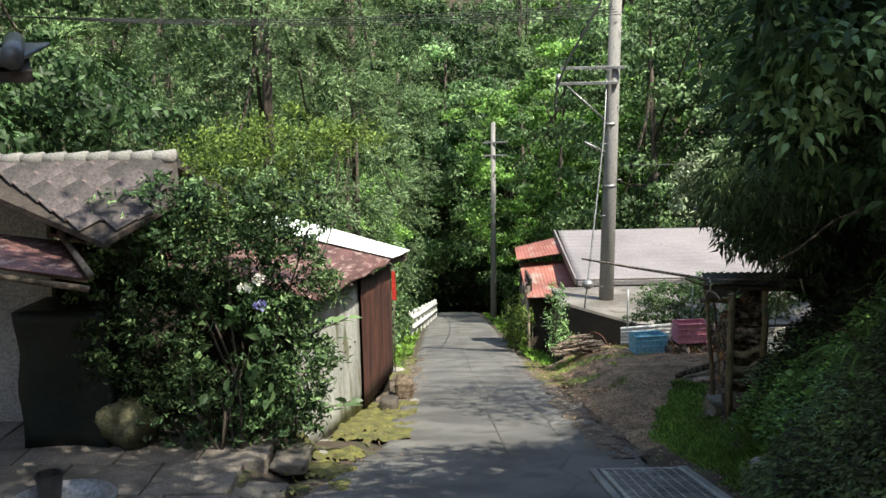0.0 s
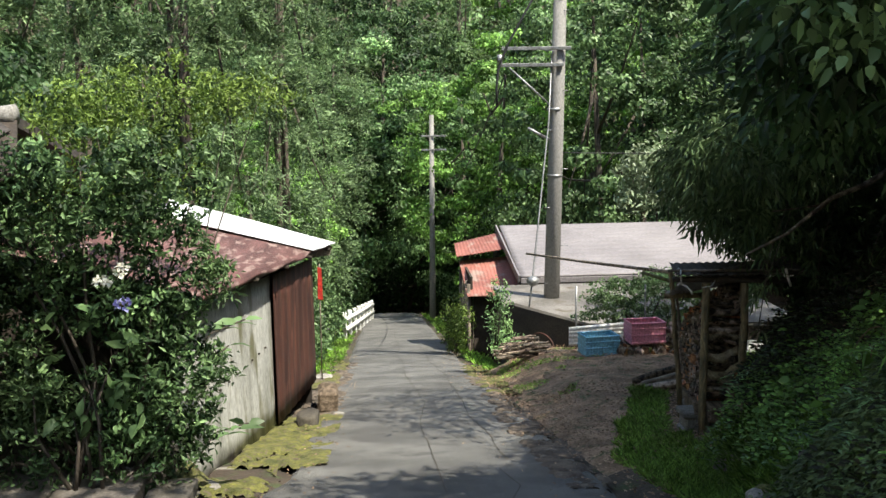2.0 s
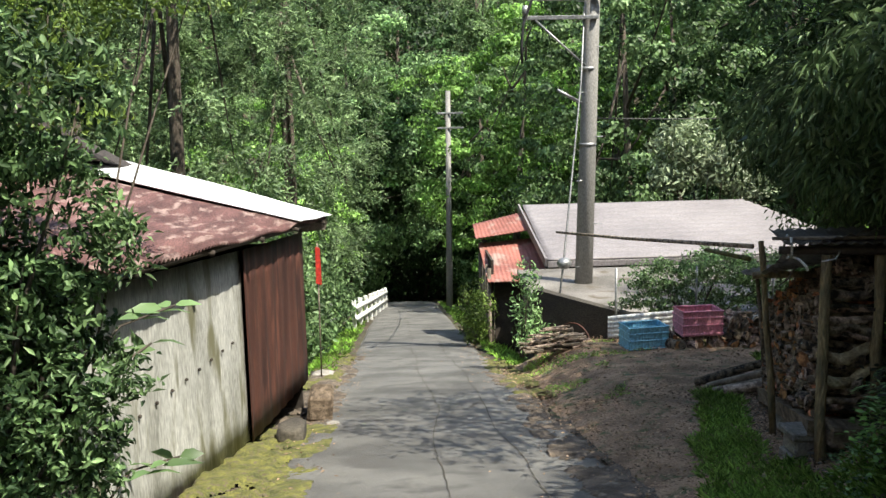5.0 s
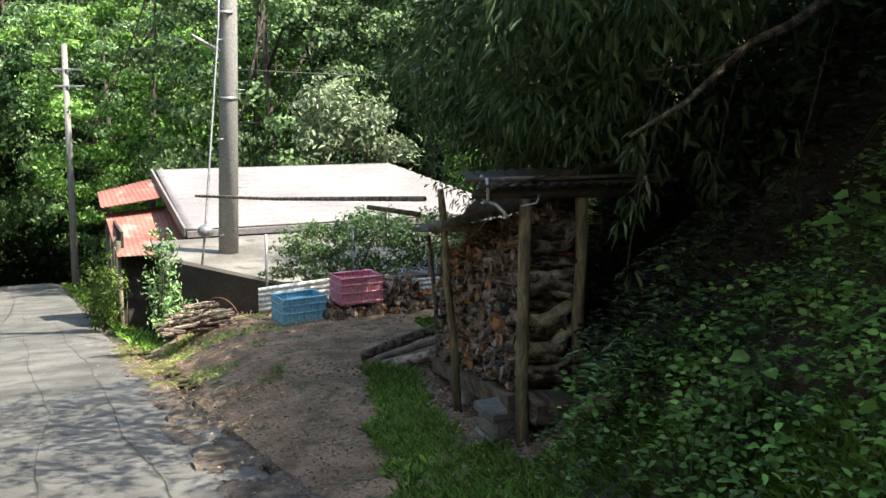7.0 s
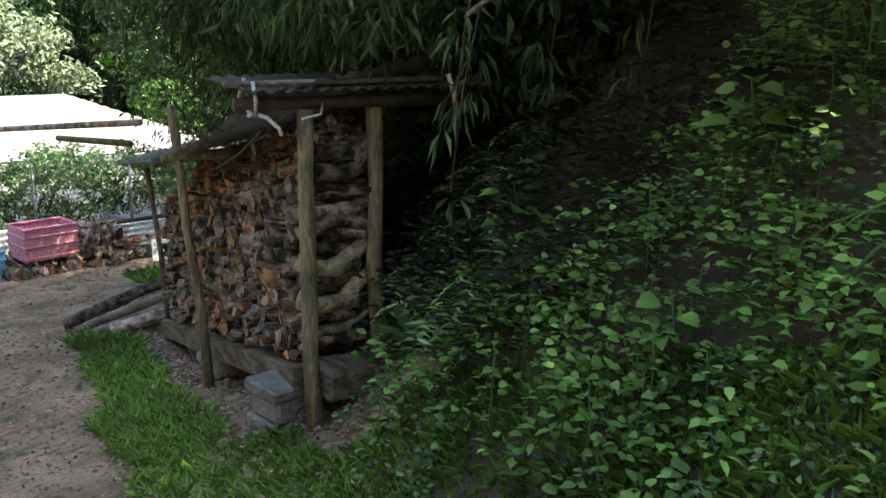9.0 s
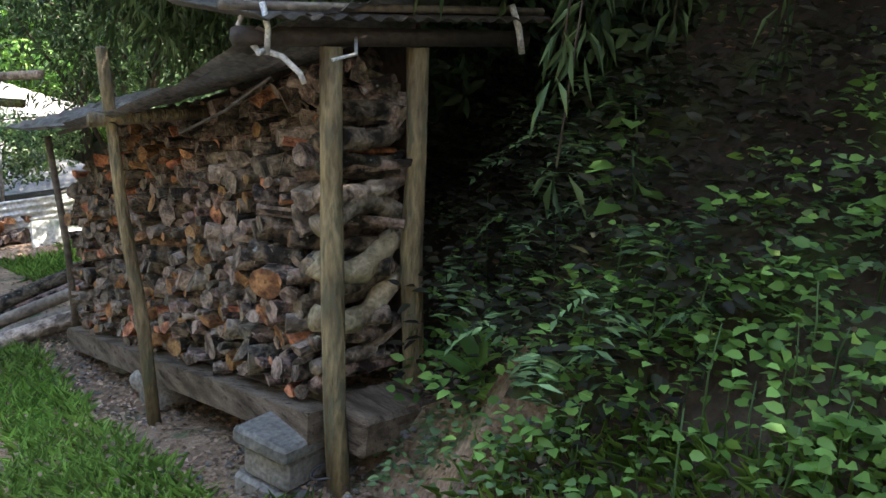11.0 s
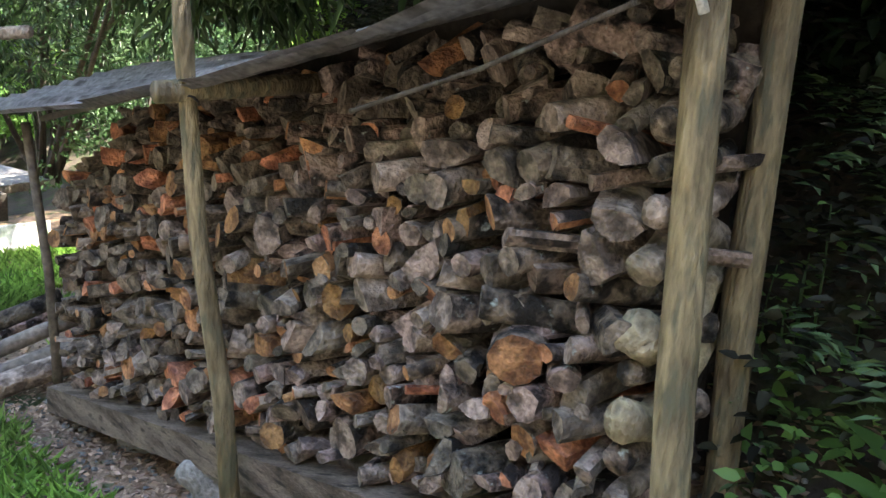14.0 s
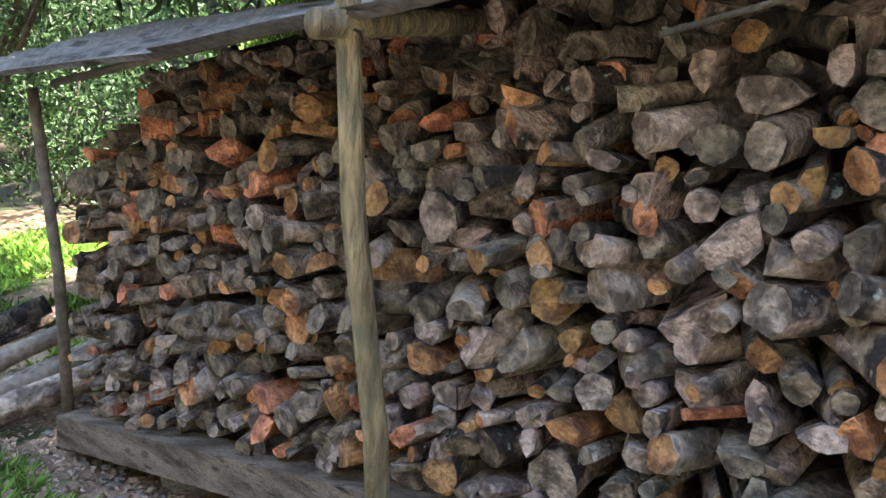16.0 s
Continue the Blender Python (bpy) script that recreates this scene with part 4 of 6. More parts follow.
        lump("knot", (c[0] + 0.024 * math.cos(a), c[1] + 0.024 * math.sin(a), z), (0.022, 0.022, 0.03), M_BARK if k % 3 == 0 else M_POSTWOOD, 60 + k, parent=s)
    tubed("cross_stub", [(3.26, 11.30, -0.82), (3.9, 11.12, -0.79)], [0.03, 0.028], M_POSTWOOD, s, 10)
    bm = bmesh.new()
    for z0, z1, d0, d1 in ((-0.135, -0.02, -0.05, 0.06),):
        p = [at(-0.12, d0, z0), at(-0.12, d1, z0), at(-0.12, d1, z1), at(-0.12, d0, z1)]
        q = [at(length + 0.1, d0, z0), at(length + 0.1, d1, z0), at(length + 0.1, d1, z1), at(length + 0.1, d0, z1)]
        pv, qv = [bm.verts.new(v) for v in p], [bm.verts.new(v) for v in q]
        bm.faces.new(pv), bm.faces.new(qv[::-1])
        for i in range(4):
            bm.faces.new((pv[i], qv[i], qv[(i + 1) % 4], pv[(i + 1) % 4]))
    bmesh.ops.recalc_face_normals(bm, faces=bm.faces)
    part("front_beam", bm, M_BEAM, s, "grey weathered squared beam")
    tubed("rear_beam", [at(-0.1, 0.33, -0.17), at(length + 0.1, 0.33, -0.08)], 0.06, M_OLDWOOD, s, 6)
    boxed("end_beam", (-0.02, -0.12, -0.075), (0.36, 0.10, 0.075), M_BEAM, s, pose(3.25, 9.85, -1.65, 3, 4, -8), 0.02, "cracked grey timber end")
    boxed("end_beam", (0.0, -0.06, -0.05), (0.2, 0.12, 0.05), M_BEAM, s, pose(3.5, 9.78, -1.69, 0, 6, -12), 0.02)
    # crooked branches stacked across the end
    # height, radius, bend at the middle, rise to the far end, bark
    ends = ((-0.62, 0.020, 0.0, 0.0, 0), (-0.71, 0.042, -0.02, 0.05, 0), (-0.79, 0.022, 0.0, 0.0, 0), (-0.865, 0.034, -0.04, 0.03, 1), (-0.975, 0.040, 0.05, -0.02, 1), (-1.115, 0.048, -0.05, 0.05, 2),
            (-1.205, 0.026, 0.0, 0.01, 0), (-1.30, 0.044, -0.05, 0.09, 2), (-1.385, 0.032, 0.0, 0.0, 0), (-1.46, 0.028, -0.03, 0.07, 1), (-1.525, 0.03, 0.01, 0.0, 0))
    for z, r, bend, rise, m in ends:
        pts = []
        for k in range(9):
            t = k / 8
            pts.append((3.215 + 0.38 * t, 9.96 - 0.03 * t + rng.uniform(-0.008, 0.008), z + bend * math.sin(math.pi * t) + rise * t * t + 0.012 * math.sin(7 * t + 9 * z) + rng.uniform(-0.006, 0.006)))
        tubed("end_log", pts, [r * rng.uniform(0.8, 1.02) for _ in pts], (M_LOGBARK, M_LOGPALE, M_LOGYELLOW)[m], s, 14, wob=0.09, rng=rng)
    tubed("end_log", [(3.52, 9.93, -0.71), (3.56, 9.92, -0.65), (3.57, 9.92, -0.57)], [0.035, 0.03, 0.026], M_LOGBARK, s, 10, wob=0.08, rng=rng)
    # cover: overlapping corrugated sheets on a curved line
    front = [(3.98, 13.35, -1.18), (3.74, 12.6, -1.07), (3.55, 11.9, -0.95), (3.33, 11.15, -0.79), (3.2, 10.6, -0.63), (3.07, 10.15, -0.46), (3.02, 9.95, -0.37)]
    for a, b in ((0, 3), (2, 4), (3, 6)):
        bm = bmesh.new()
        grid = []
        seg = front[a:b + 1]
        cols = 12 * (len(seg) - 1)
        for i in range(cols + 1):
            t = i / cols * (len(seg) - 1)
            k = min(int(t), len(seg) - 2)
            p = Vector(seg[k]).lerp(Vector(seg[k + 1]), t - k) - Vector((0.05, -0.014, 0))
            row = []
            for j in range(33):
                v = j / 32
                q = p + Vector((0.92, -0.26, 0.22)) * v
                q.z += 0.011 * math.cos(2 * math.pi * v * 0.95 / 0.076) + 0.012 * noise.noise(q * 2) + (0.012 if a == 2 else 0)
                row.append(bm.verts.new(q))
            grid.append(row)
        for i in range(cols):
            for j in range(32):
                bm.faces.new((grid[i][j], grid[i + 1][j], grid[i + 1][j + 1], grid[i][j + 1]))
        bmesh.ops.solidify(bm, geom=bm.faces[:], thickness=0.004)
        bmesh.ops.recalc_face_normals(bm, faces=bm.faces)
        part("cover_sheet", bm, M_COVER, s, "", smooth=True)
    sheet("cap_sheet", [(2.92, 9.92, -0.335), (4.1, 9.66, -0.315), (4.2, 10.3, -0.29), (3.05, 10.5, -0.32)], 0.004, M_DARKWALL, s, 0.009, 0.076, 0, "dark corrugated cap sheet")
    tubed("cap_batten", [(2.88, 10.02, -0.312), (4.1, 9.74, -0.29)], 0.014, M_OLDWOOD, s, 6)
    tubed("top_beam", [(2.93, 10.02, -0.395), (4.0, 9.74, -0.385)], 0.03, M_DARKWOOD, s, 6)
    tubed("brace_pole", [(3.03, 9.98, -0.51), (3.13, 10.3, -0.65), (3.21, 10.65, -0.78)], 0.005, M_BARK, s, 8)
    tubed("side_pole", [at(1.2, -0.03, 1.13), at(length + 0.1, -0.03, 1.12)], 0.012, M_OLDWOOD, s, 8)
    for pts in ([(2.99, 9.97, -0.3), (2.985, 9.94, -0.37), (2.99, 9.95, -0.44)], [(2.99, 10.03, -0.29), (2.98, 10.06, -0.37), (2.99, 9.98, -0.44)], [(2.99, 9.96, -0.43), (3.03, 9.93, -0.445), (3.07, 9.9, -0.49), (3.08, 9.89, -0.52)], [(2.99, 9.96, -0.43), (2.95, 9.94, -0.435)]):
        tubed("cloth_tie", pts, 0.009, M_ROPE, s, 8, "knotted white cloth tie")
    for z, y in ((-0.30, 9.74),):
        tubed("cloth_tie", [(3.9, y, z + 0.03), (3.91, y - 0.03, z - 0.05), (3.94, y - 0.03, z - 0.13)], 0.012, M_ROPE, s, 8)
    tubed("cord", [(3.15, 9.85, -0.45), (3.25, 9.85, -0.435), (3.30, 9.9, -0.39)], 0.006, M_ROPE, s, 6)
    for c, r in (((3.165, 9.845, -1.79), 0.048), ((3.345, 11.28, -0.835), 0.03), ((3.35, 11.28, -0.81), 0.031)):
        tubed("wire_tie", [(c[0] + r * math.cos(k * math.pi / 6), c[1] + r * math.sin(k * math.pi / 6), c[2] + 0.01 * math.sin(k)) for k in range(13)], 0.004, M_WIRE, s, 5)
    boxed("support_block", (3.03, 9.9, -1.74), (3.33, 10.16, -1.68), M_STONE, s, bevel=0.012)
    boxed("support_block", (3.06, 9.92, -1.86), (3.30, 10.14, -1.745), M_STONE, s, bevel=0.015)
    boxed("support_block", (3.05, 9.9, -1.96), (3.33, 10.18, -1.865), M_STONE, s, bevel=0.015)
    lump("support_stone", (3.68, 11.4, -2.12), (0.3, 0.3, 0.2), M_STONE, 41, parent=s)
    lump("support_stone", (3.92, 12.05, -2.32), (0.2, 0.22, 0.18), M_CONCRETE, 42, parent=s)
    lump("support_stone", (4.02, 12.4, -2.36), (0.18, 0.2, 0.2), M_CONCRETE, 43, parent=s)
    lump("support_stone", (3.5, 10.0, -1.8), (0.3, 0.25, 0.26), M_STONE, 44, parent=s)
    return s


def loose_log(name, a, b, r, mat, label, ends=None, seed=1):
    rng = random.Random(seed)
    bm = bmesh.new()
    log_mesh(bm, Vector(a), Vector(b), r, "round", rng, 1)
    ob = part(name, bm, mat, None, label, True)
    ob.data.materials.append(ends or M_CUTGREY)
    return tagged(ob, category="log")


def yard_things():
    rng = random.Random(9)

    def yz(x, y):
        return ground_z(x, y)
    for k, (x, y, e, r, m, lab) in enumerate(((3.72, 13.12, 0.0, 0.055, M_LOGPALE, "barkless grey log lying beside the rack"), (3.66, 13.3, 0.03, 0.035, M_OLDWOOD, "weathered split pole lying beside the rack"), (3.78, 13.38, 0.05, 0.03, M_LOGPALE, "thin pale pole lying beside the rack"),
                                              (3.68, 13.52, 0.10, 0.04, M_OLDWOOD, "grey pole lying on the bundle beside the rack"), (3.62, 13.72, 0.16, 0.05, M_LOGBARK, "dark brown log lying on the bundle beside the rack"), (3.9, 13.9, 0.05, 0.04, M_LOGBARK, "dark thin log behind the bundle"))):
        loose_log("log", (x, y, yz(x, y) + r), (x + 0.85, y - 0.42, yz(x + 0.2, y) + 0.27 + e), r, m, lab, seed=3 + k)
    loose_log("log", (3.55, 9.78, -1.62), (4.15, 9.45, -1.5), 0.06, M_LOGBARK, "rotting reddish log on the bank", M_CUTORANGE, seed=5)
    # firewood heap round the pink crate
    h = thing("firewood_heap", (4.9, 17.1, -3.05), "low heap of short dark logs beside the crate", "firewood")
    spots = [(4.35 + 0.13 * k, 16.95 + rng.uniform(-0.08, 0.08), 0.06) for k in range(15)] + [(4.38 + 0.15 * k, 17.1, 0.17) for k in range(4)] + [(5.2 + 0.14 * k, 17.1 + rng.uniform(-0.1, 0.1), 0.19) for k in range(8)] + [(5.28 + 0.15 * k, 17.15, 0.32) for k in range(6)] + [(5.38 + 0.15 * k, 17.15, 0.45) for k in range(3)] + [(5.2 + 0.13 * k, 16.85 + rng.uniform(-0.05, 0.05), 0.07) for k in range(8)] + [(5.25 + 0.14 * k, 16.95, 0.2) for k in range(6)] + [(5.3 + 0.14 * k, 17.0, 0.33) for k in range(4)]
    for x, y, up in spots:
        bm = bmesh.new()
        d = Vector((rng.uniform(-0.5, 0.5), 1, rng.uniform(-0.2, 0.2))).normalized()
        p = Vector((x, y, -3.03 - 0.1 * (x > 5.5) + up))
        log_mesh(bm, p - d * 0.12, p + d * 0.22, rng.uniform(0.06, 0.085), rng.choice(("round", "half", "split")), rng, 1)
        ob = part("log", bm, M_LOGBARK, h)
        ob.data.materials.append(rng.choice((M_CUTGREY, M_CUTGREY, M_CUTORANGE)))
    for pts in ([(5.15, 16.9, -2.8), (5.2, 16.9, -2.6), (5.35, 16.95, -2.45)], [(5.2, 16.9, -2.75), (5.3, 16.9, -2.5), (5.5, 16.9, -2.5)], [(5.25, 16.88, -2.8), (5.32, 16.9, -2.6), (5.3, 16.95, -2.42)]):
        tubed("root", pts, 0.022, M_LOGPALE, h, 7)
    k = thing("kindling_pile", (2.85, 17.6, -3.2), "heap of thin split kindling at the yard's edge", "kindling")
    for i in range(110):
        bm = bmesh.new()
        x, y = 2.72 + rng.uniform(-0.42, 0.42), 17.6 + rng.gauss(0, 0.12)
        z = -3.22 + rng.uniform(0, 0.36) * (1 - (abs(x - 2.72) / 0.45) ** 2)
        a = rng.gauss(0.2, 0.5)
        d = Vector((math.cos(a), math.sin(a) * 0.5, rng.uniform(-0.15, 0.15))) * rng.uniform(0.12, 0.22)
        box(bm, (-0.5, -0.012, -0.01), (0.5, 0.012, 0.01), Matrix.Translation((x, y, z + 0.04)) @ d.to_track_quat("X", "Z").to_matrix().to_4x4() @ Matrix.Diagonal((d.length * 2, 1.2, 1.1, 1)))
        part("stick", bm, rng.choice((M_OLDWOOD, M_LOGPALE, M_CUTGREY)), k)
    c = sheet("corrugated_fence", [(3.55, 17.75, -3.05), (5.3, 17.85, -3.0), (5.3, 17.85, -2.62), (3.55, 17.75, -2.70)], 0.004, M_WHITE, None, 0.012, 0.07, 1, "white corrugated plastic sheet standing behind the crates", nv=2)
    tagged(c, category="fence")
    c = sheet("corrugated_fence", [(5.6, 17.2, -3.05), (6.5, 16.9, -3.0), (6.5, 16.9, -2.55), (5.65, 17.2, -2.62)], 0.004, M_WHITE, None, 0.012, 0.07, 1, "leaning white corrugated sheet behind the firewood", nv=2)
    tagged(c, category="fence")
    w = boxed("white_board", (0, 0, 0), (0.95, 0.025, 0.44), M_WHITE, None, pose(5.8, 16.5, -3.14, -10, 2, -4), 0.004, "plain white board leaning at the back of the yard")
    tagged(w, category="board")
    for x in (3.75, 5.05, 6.3):
        tagged(tubed("fence_post", [(x, 18.05, -3.3), (x, 18.05, -2.0)], 0.02, M_STEEL, None, 8, "thin galvanised steel fence post"), category="post", group="fence posts behind the crates")
    p = tubed("long_pole", [(3.14, 20.0, -1.67), (3.5, 16.5, -1.28), (3.69, 12.4, -0.76)], [0.022, 0.023, 0.023], M_LOGPALE, None, 8, "long pale bamboo pole laid from the rack to the utility pole")
    tagged(p, category="pole")
    tagged(tubed("long_pole", [(3.9, 14.3, -1.10), (3.9, 13.0, -0.99)], [0.024, 0.026], M_MOSS, None, 8, "short mossy pole resting on the rack's cover"), category="pole")
    tagged(tubed("board_strip", [(2.9, 18.0, -3.18), (3.9, 17.5, -3.1)], 0.02, M_OLDWOOD, None, 5, "thin wooden batten on the ground"), category="batten")
    hoop = thing("iron_hoop", (3.2, 18.72, -3.4), "thin rusty iron hoop leaning on the dark wall", "hoop")
    tubed("ring", [(3.2 + 0.3 * 0.75 * math.cos(k * math.pi / 12), 18.66 - 0.3 * 0.66 * math.cos(k * math.pi / 12) + 0.06 * math.sin(k * math.pi / 12), -3.33 + 0.3 * math.sin(k * math.pi / 12)) for k in range(25)], 0.012, M_RUSTWALL, hoop, 6)
    g = thing("drain_grate", (1.7, 6.9, road_z(6.9)), "galvanised steel drain grate set in concrete", "drain")
    m = Matrix(((1, 0, 0, 0), (0, 1, 0, 0), (0, -0.2, 1, 0.012), (0, 0, 0, 1)))
    for i in range(2):
        x = 1.36 + 0.66 * i
        boxed("frame_bar", (x - 0.02, 6.3, -0.02), (x + 0.02, 7.5, 0.032), M_STEEL, g, m, 0.003)
        y = 6.32 + 1.16 * i
        boxed("frame_bar", (1.381, y - 0.02, -0.02), (1.999, y + 0.02, 0.03), M_STEEL, g, m, 0.003)
    for i in range(22):
        y = 6.39 + i * 0.05
        boxed("bar", (1.382, y - 0.005, -0.01), (1.998, y + 0.005, 0.028), M_STEEL, g, m, 0.001)
    for i in range(7):
        x = 1.45 + i * 0.082
        boxed("cross_bar", (x - 0.007, 6.342, -0.006), (x + 0.007, 7.458, 0.026), M_STEEL, g, m, 0.001)
    # Thin black plate in place of the unlit hollow below the bars.
    boxed("pit_shade_plate", (1.385, 6.345, -0.012), (1.995, 7.455, -0.004), M_BLACK, g, m, 0.0)
    boxed("surround", (2.03, 6.2, -0.15), (2.12, 7.6, 0.022), M_CONCRETE, g, m, 0.01)
    boxed("surround", (1.27, 6.2, -0.15), (1.335, 7.6, 0.014), M_CONCRETE, g, m, 0.01)
    b = thing("guy_lamp", (3.2, 19.6, -2.1), "round metal pole lamp hanging on a stay", "lamp")
    bm = bmesh.new()
    bmesh.ops.create_uvsphere(bm, u_segments=14, v_segments=9, radius=0.13, matrix=Matrix.Translation((3.2, 19.6, -2.17)) @ Matrix.Diagonal((1, 1, 0.8, 1)))
    part("lamp_shell", bm, M_STEEL, b, smooth=True)
    tubed("stay", [(3.05, 19.4, -3.0), (3.2, 19.62, -2.1), (3.85, 21.4, 1.0), (3.95, 21.6, 2.4)], 0.018, M_STEEL, b, 6)


def wires():
    def wire(pts, r, sag, name="overhead_cable", label="thin black overhead power cable"):
        a, b = Vector(pts[0]), Vector(pts[1])
        line = [a.lerp(b, k / 16) - Vector((0, 0, sag * 4 * (k / 16) * (1 - k / 16))) for k in range(17)]
        tagged(tubed(name, line, r, M_WIRE, None, 5, label), category="cable")
    for i in range(5):
        wire([(4.0 + 0.06 * i, 21.5, 3.98 - 0.06 * i), (-16, 20.2 + 0.1 * i, 4.4 + 0.06 * i)], 0.009, 0.42 + 0.02 * i)
    tagged(tubed("drop_cable", [(4.0, 21.5, 4.6), (3.75, 21.4, 4.0), (3.35, 21.4, 3.3), (2.95, 21.4, 2.6), (2.76, 21.4, 2.1), (2.72, 21.4, 1.7), (2.73, 21.4, 1.35)], 0.026, M_WIRE, None, 6, "thick black power drop cable"), category="cable")
    tagged(tubed("junction_box", [(2.80, 21.45, 2.24), (2.80, 21.45, 2.42)], 0.06, M_STEEL, None, 8, "small grey box on the crossarm end"), category="box")
    wire([(2.9, 21.4, 2.0), (2.6, 42, -2.6)], 0.014, 0.7)
    wire([(4.2, 21.7, 0.3), (16, 24, 0.6)], 0.010, 0.2)
    p = thing("far_utility_pole", (2.5, 42, -8), "distant grey utility pole among the trees", "utility pole")
    tubed("shaft", [(2.38, 42, -8.6), (2.48, 42, 1.15)], [0.15, 0.10], M_POLE, p, 12)
    for z in (0.2, -0.4):
        boxed("crossarm", (2.0, 41.85, z), (3.1, 41.9, z + 0.07), M_STEEL, p)


make_pole()
make_grey_building()
make_wall()
crate("blue_crate", 3.97, 17.2, -3.06, 0.62, 0.42, 0.36, radians(8), M_BLUE, "light blue plastic crate on the bare yard")
crate("pink_crate", 4.78, 17.15, -2.85, 0.62, 0.42, 0.38, radians(4), M_PINK, "pink plastic crate standing on firewood")
make_woodpile()
yard_things()
wires()

# ---- plants ----


def link_part(ob, parent):
    ob.parent = parent
    ob.matrix_parent_inverse = parent.matrix_basis.inverted()
    return ob


def make_tree(name, base, height, radii, mat, seed, label, clumps=110, per=60, size=0.9, leaf=(0.28, 0.13), trunk=0.2, cone=0.0, droop=0.25, low=0.35, inner=0.45, flat=0.5, limbs=5):
    rng = np.random.default_rng(seed)
    t = thing(name, base, label, "tree")
    base = Vector(base)
    mid = base + Vector((0, 0, height * (low + 1) / 2))
    c, pts, ways, face = bough_points(rng, clumps, radii, size, cone) if cone else crown_points(rng, clumps, per, radii, size, flat, inner)
    lean = Vector((rng.uniform(-0.05, 0.05), rng.uniform(-0.05, 0.05), 0)) * height
    line = [base - Vector((0, 0, 0.4)), base + lean * 0.3 + Vector((0, 0, height * 0.3)), base + lean + Vector((0, 0, height * 0.9))]
    tubed("trunk", line, [trunk * 1.2, trunk * 0.8, trunk * 0.2], M_BARK, t, 9)
    for i in range(limbs):
        p = line[1].lerp(line[2], i / limbs)
        e = mid + Vector(c[i * 3 % len(c)])
        m = p.lerp(e, 0.5) + Vector((0, 0, -0.05 * height / 3))
        tubed("limb", [p, m, e], [trunk * 0.35, trunk * 0.2, trunk * 0.06], M_BARK, t, 5)
    leaves("crown", pts + np.array(mid), ways, leaf[0], leaf[1], mat, rng, t, droop, face=face)
    return t


def forest():
    rng = random.Random(3)
    kinds = []
    B, C = "broadleaf forest tree in full summer leaf", "tall cedar with drooping feathery branches"
    kinds.append(make_tree("tree", (-10, 17, ground_z(-10, 17)), 15, (4.2, 4.2, 6.5), L_DARK, 1, B, 170, 120, 0.8, (0.2, 0.12), low=0.1, inner=0.75, flat=0.5))
    kinds.append(make_tree("tree", (9, 37, ground_z(9, 37)), 15, (4.5, 4.5, 6.5), L_MID, 2, B, 160, 120, 0.82, (0.22, 0.13), low=0.1, inner=0.75, flat=0.45))
    kinds.append(make_tree("tree", (5.5, 45, ground_z(5.5, 45)), 14, (4.2, 4.2, 6.0), L_LIGHT, 3, B, 150, 120, 0.8, (0.22, 0.13), low=0.1, inner=0.75, flat=0.4))
    kinds.append(make_tree("cedar_tree", (-4.8, 25, ground_z(-4.8, 25)), 21, (3.2, 3.2, 10), L_CEDAR, 4, C, 230, 0, 0.85, (0.15, 0.05), cone=0.9, droop=0.1, low=0.05))
    kinds.append(make_tree("cedar_tree", (-8.5, 31, ground_z(-8.5, 31)), 23, (3.6, 3.6, 11), L_CEDAR, 5, C, 250, 0, 0.95, (0.17, 0.055), cone=0.9, droop=0.1, low=0.05))

    def place(k, x, y, s=1.0):
        copy_thing(kinds[k], Matrix.Translation((x, y, ground_z(x, y) - 0.2)) @ Matrix.Rotation(rng.uniform(0, 6.28), 4, "Z") @ Matrix.Scale(s * rng.uniform(0.9, 1.12), 4))
    for k, x, y, s in ((3, -3.2, 34, 0.9), (4, -13, 26, 1), (0, -15, 21, 1.1), (0, -9, 22, 0.8), (1, -18, 30, 1.2), (0, -19, 14, 1.1), (3, -4.5, 44, 1), (2, -6.5, 52, 1.1), (1, -3, 60, 1.2), (0, 0, 68, 1.5), (0, 5, 64, 1.4), (1, 5.2, 55, 1.0),
                       (2, 9.5, 50, 1.1), (1, 13, 44, 1.1), (0, 15, 37, 1.0), (1, 19, 41, 1.3), (2, 16, 32, 0.8), (1, 22, 34, 1.1), (0, 24, 27, 1.1), (1, 17, 26, 0.7), (0, 20, 21, 0.9), (2, 28, 38, 1.3), (1, 13, 58, 1.5), (3, 7, 76, 1.6), (4, -10, 66, 1.5), (4, -16, 44, 1.3),
                       (1, 24, 50, 1.5), (0, 32, 30, 1.3), (1, -26, 36, 1.4), (0, -26, 22, 1.2), (1, 1.5, 84, 1.9), (2, 16, 78, 1.9), (1, -18, 78, 1.9), (0, 30, 66, 1.8), (0, -4, 76, 1.6), (1, 3, 74, 1.7), (4, -23, 58, 1.7), (1, 40, 48, 1.6),
                       # The last three trees stay out of view, added to shade the near lane.
                       (0, 16, 15, 0.6), (1, 14, 1, 0.8), (1, -9, -16, 0.8), (0, 2, -24, 1)):
        place(k, x, y, s)
    r2 = np.random.default_rng(44)
    n, per = 1300, 40
    P = []
    for i in range(n):
        y = r2.uniform(66, 130)
        x = r2.uniform(-60, 85)
        if i % 3 == 0:
            x, y = r2.uniform(34, 70), r2.uniform(8, 70)
        P.append((x, y, ground_z(x, y) + r2.uniform(1, 13)))
    P = np.array(P)
    o = r2.normal(0, 1, (n, per, 3))
    o /= np.linalg.norm(o, axis=2, keepdims=True)
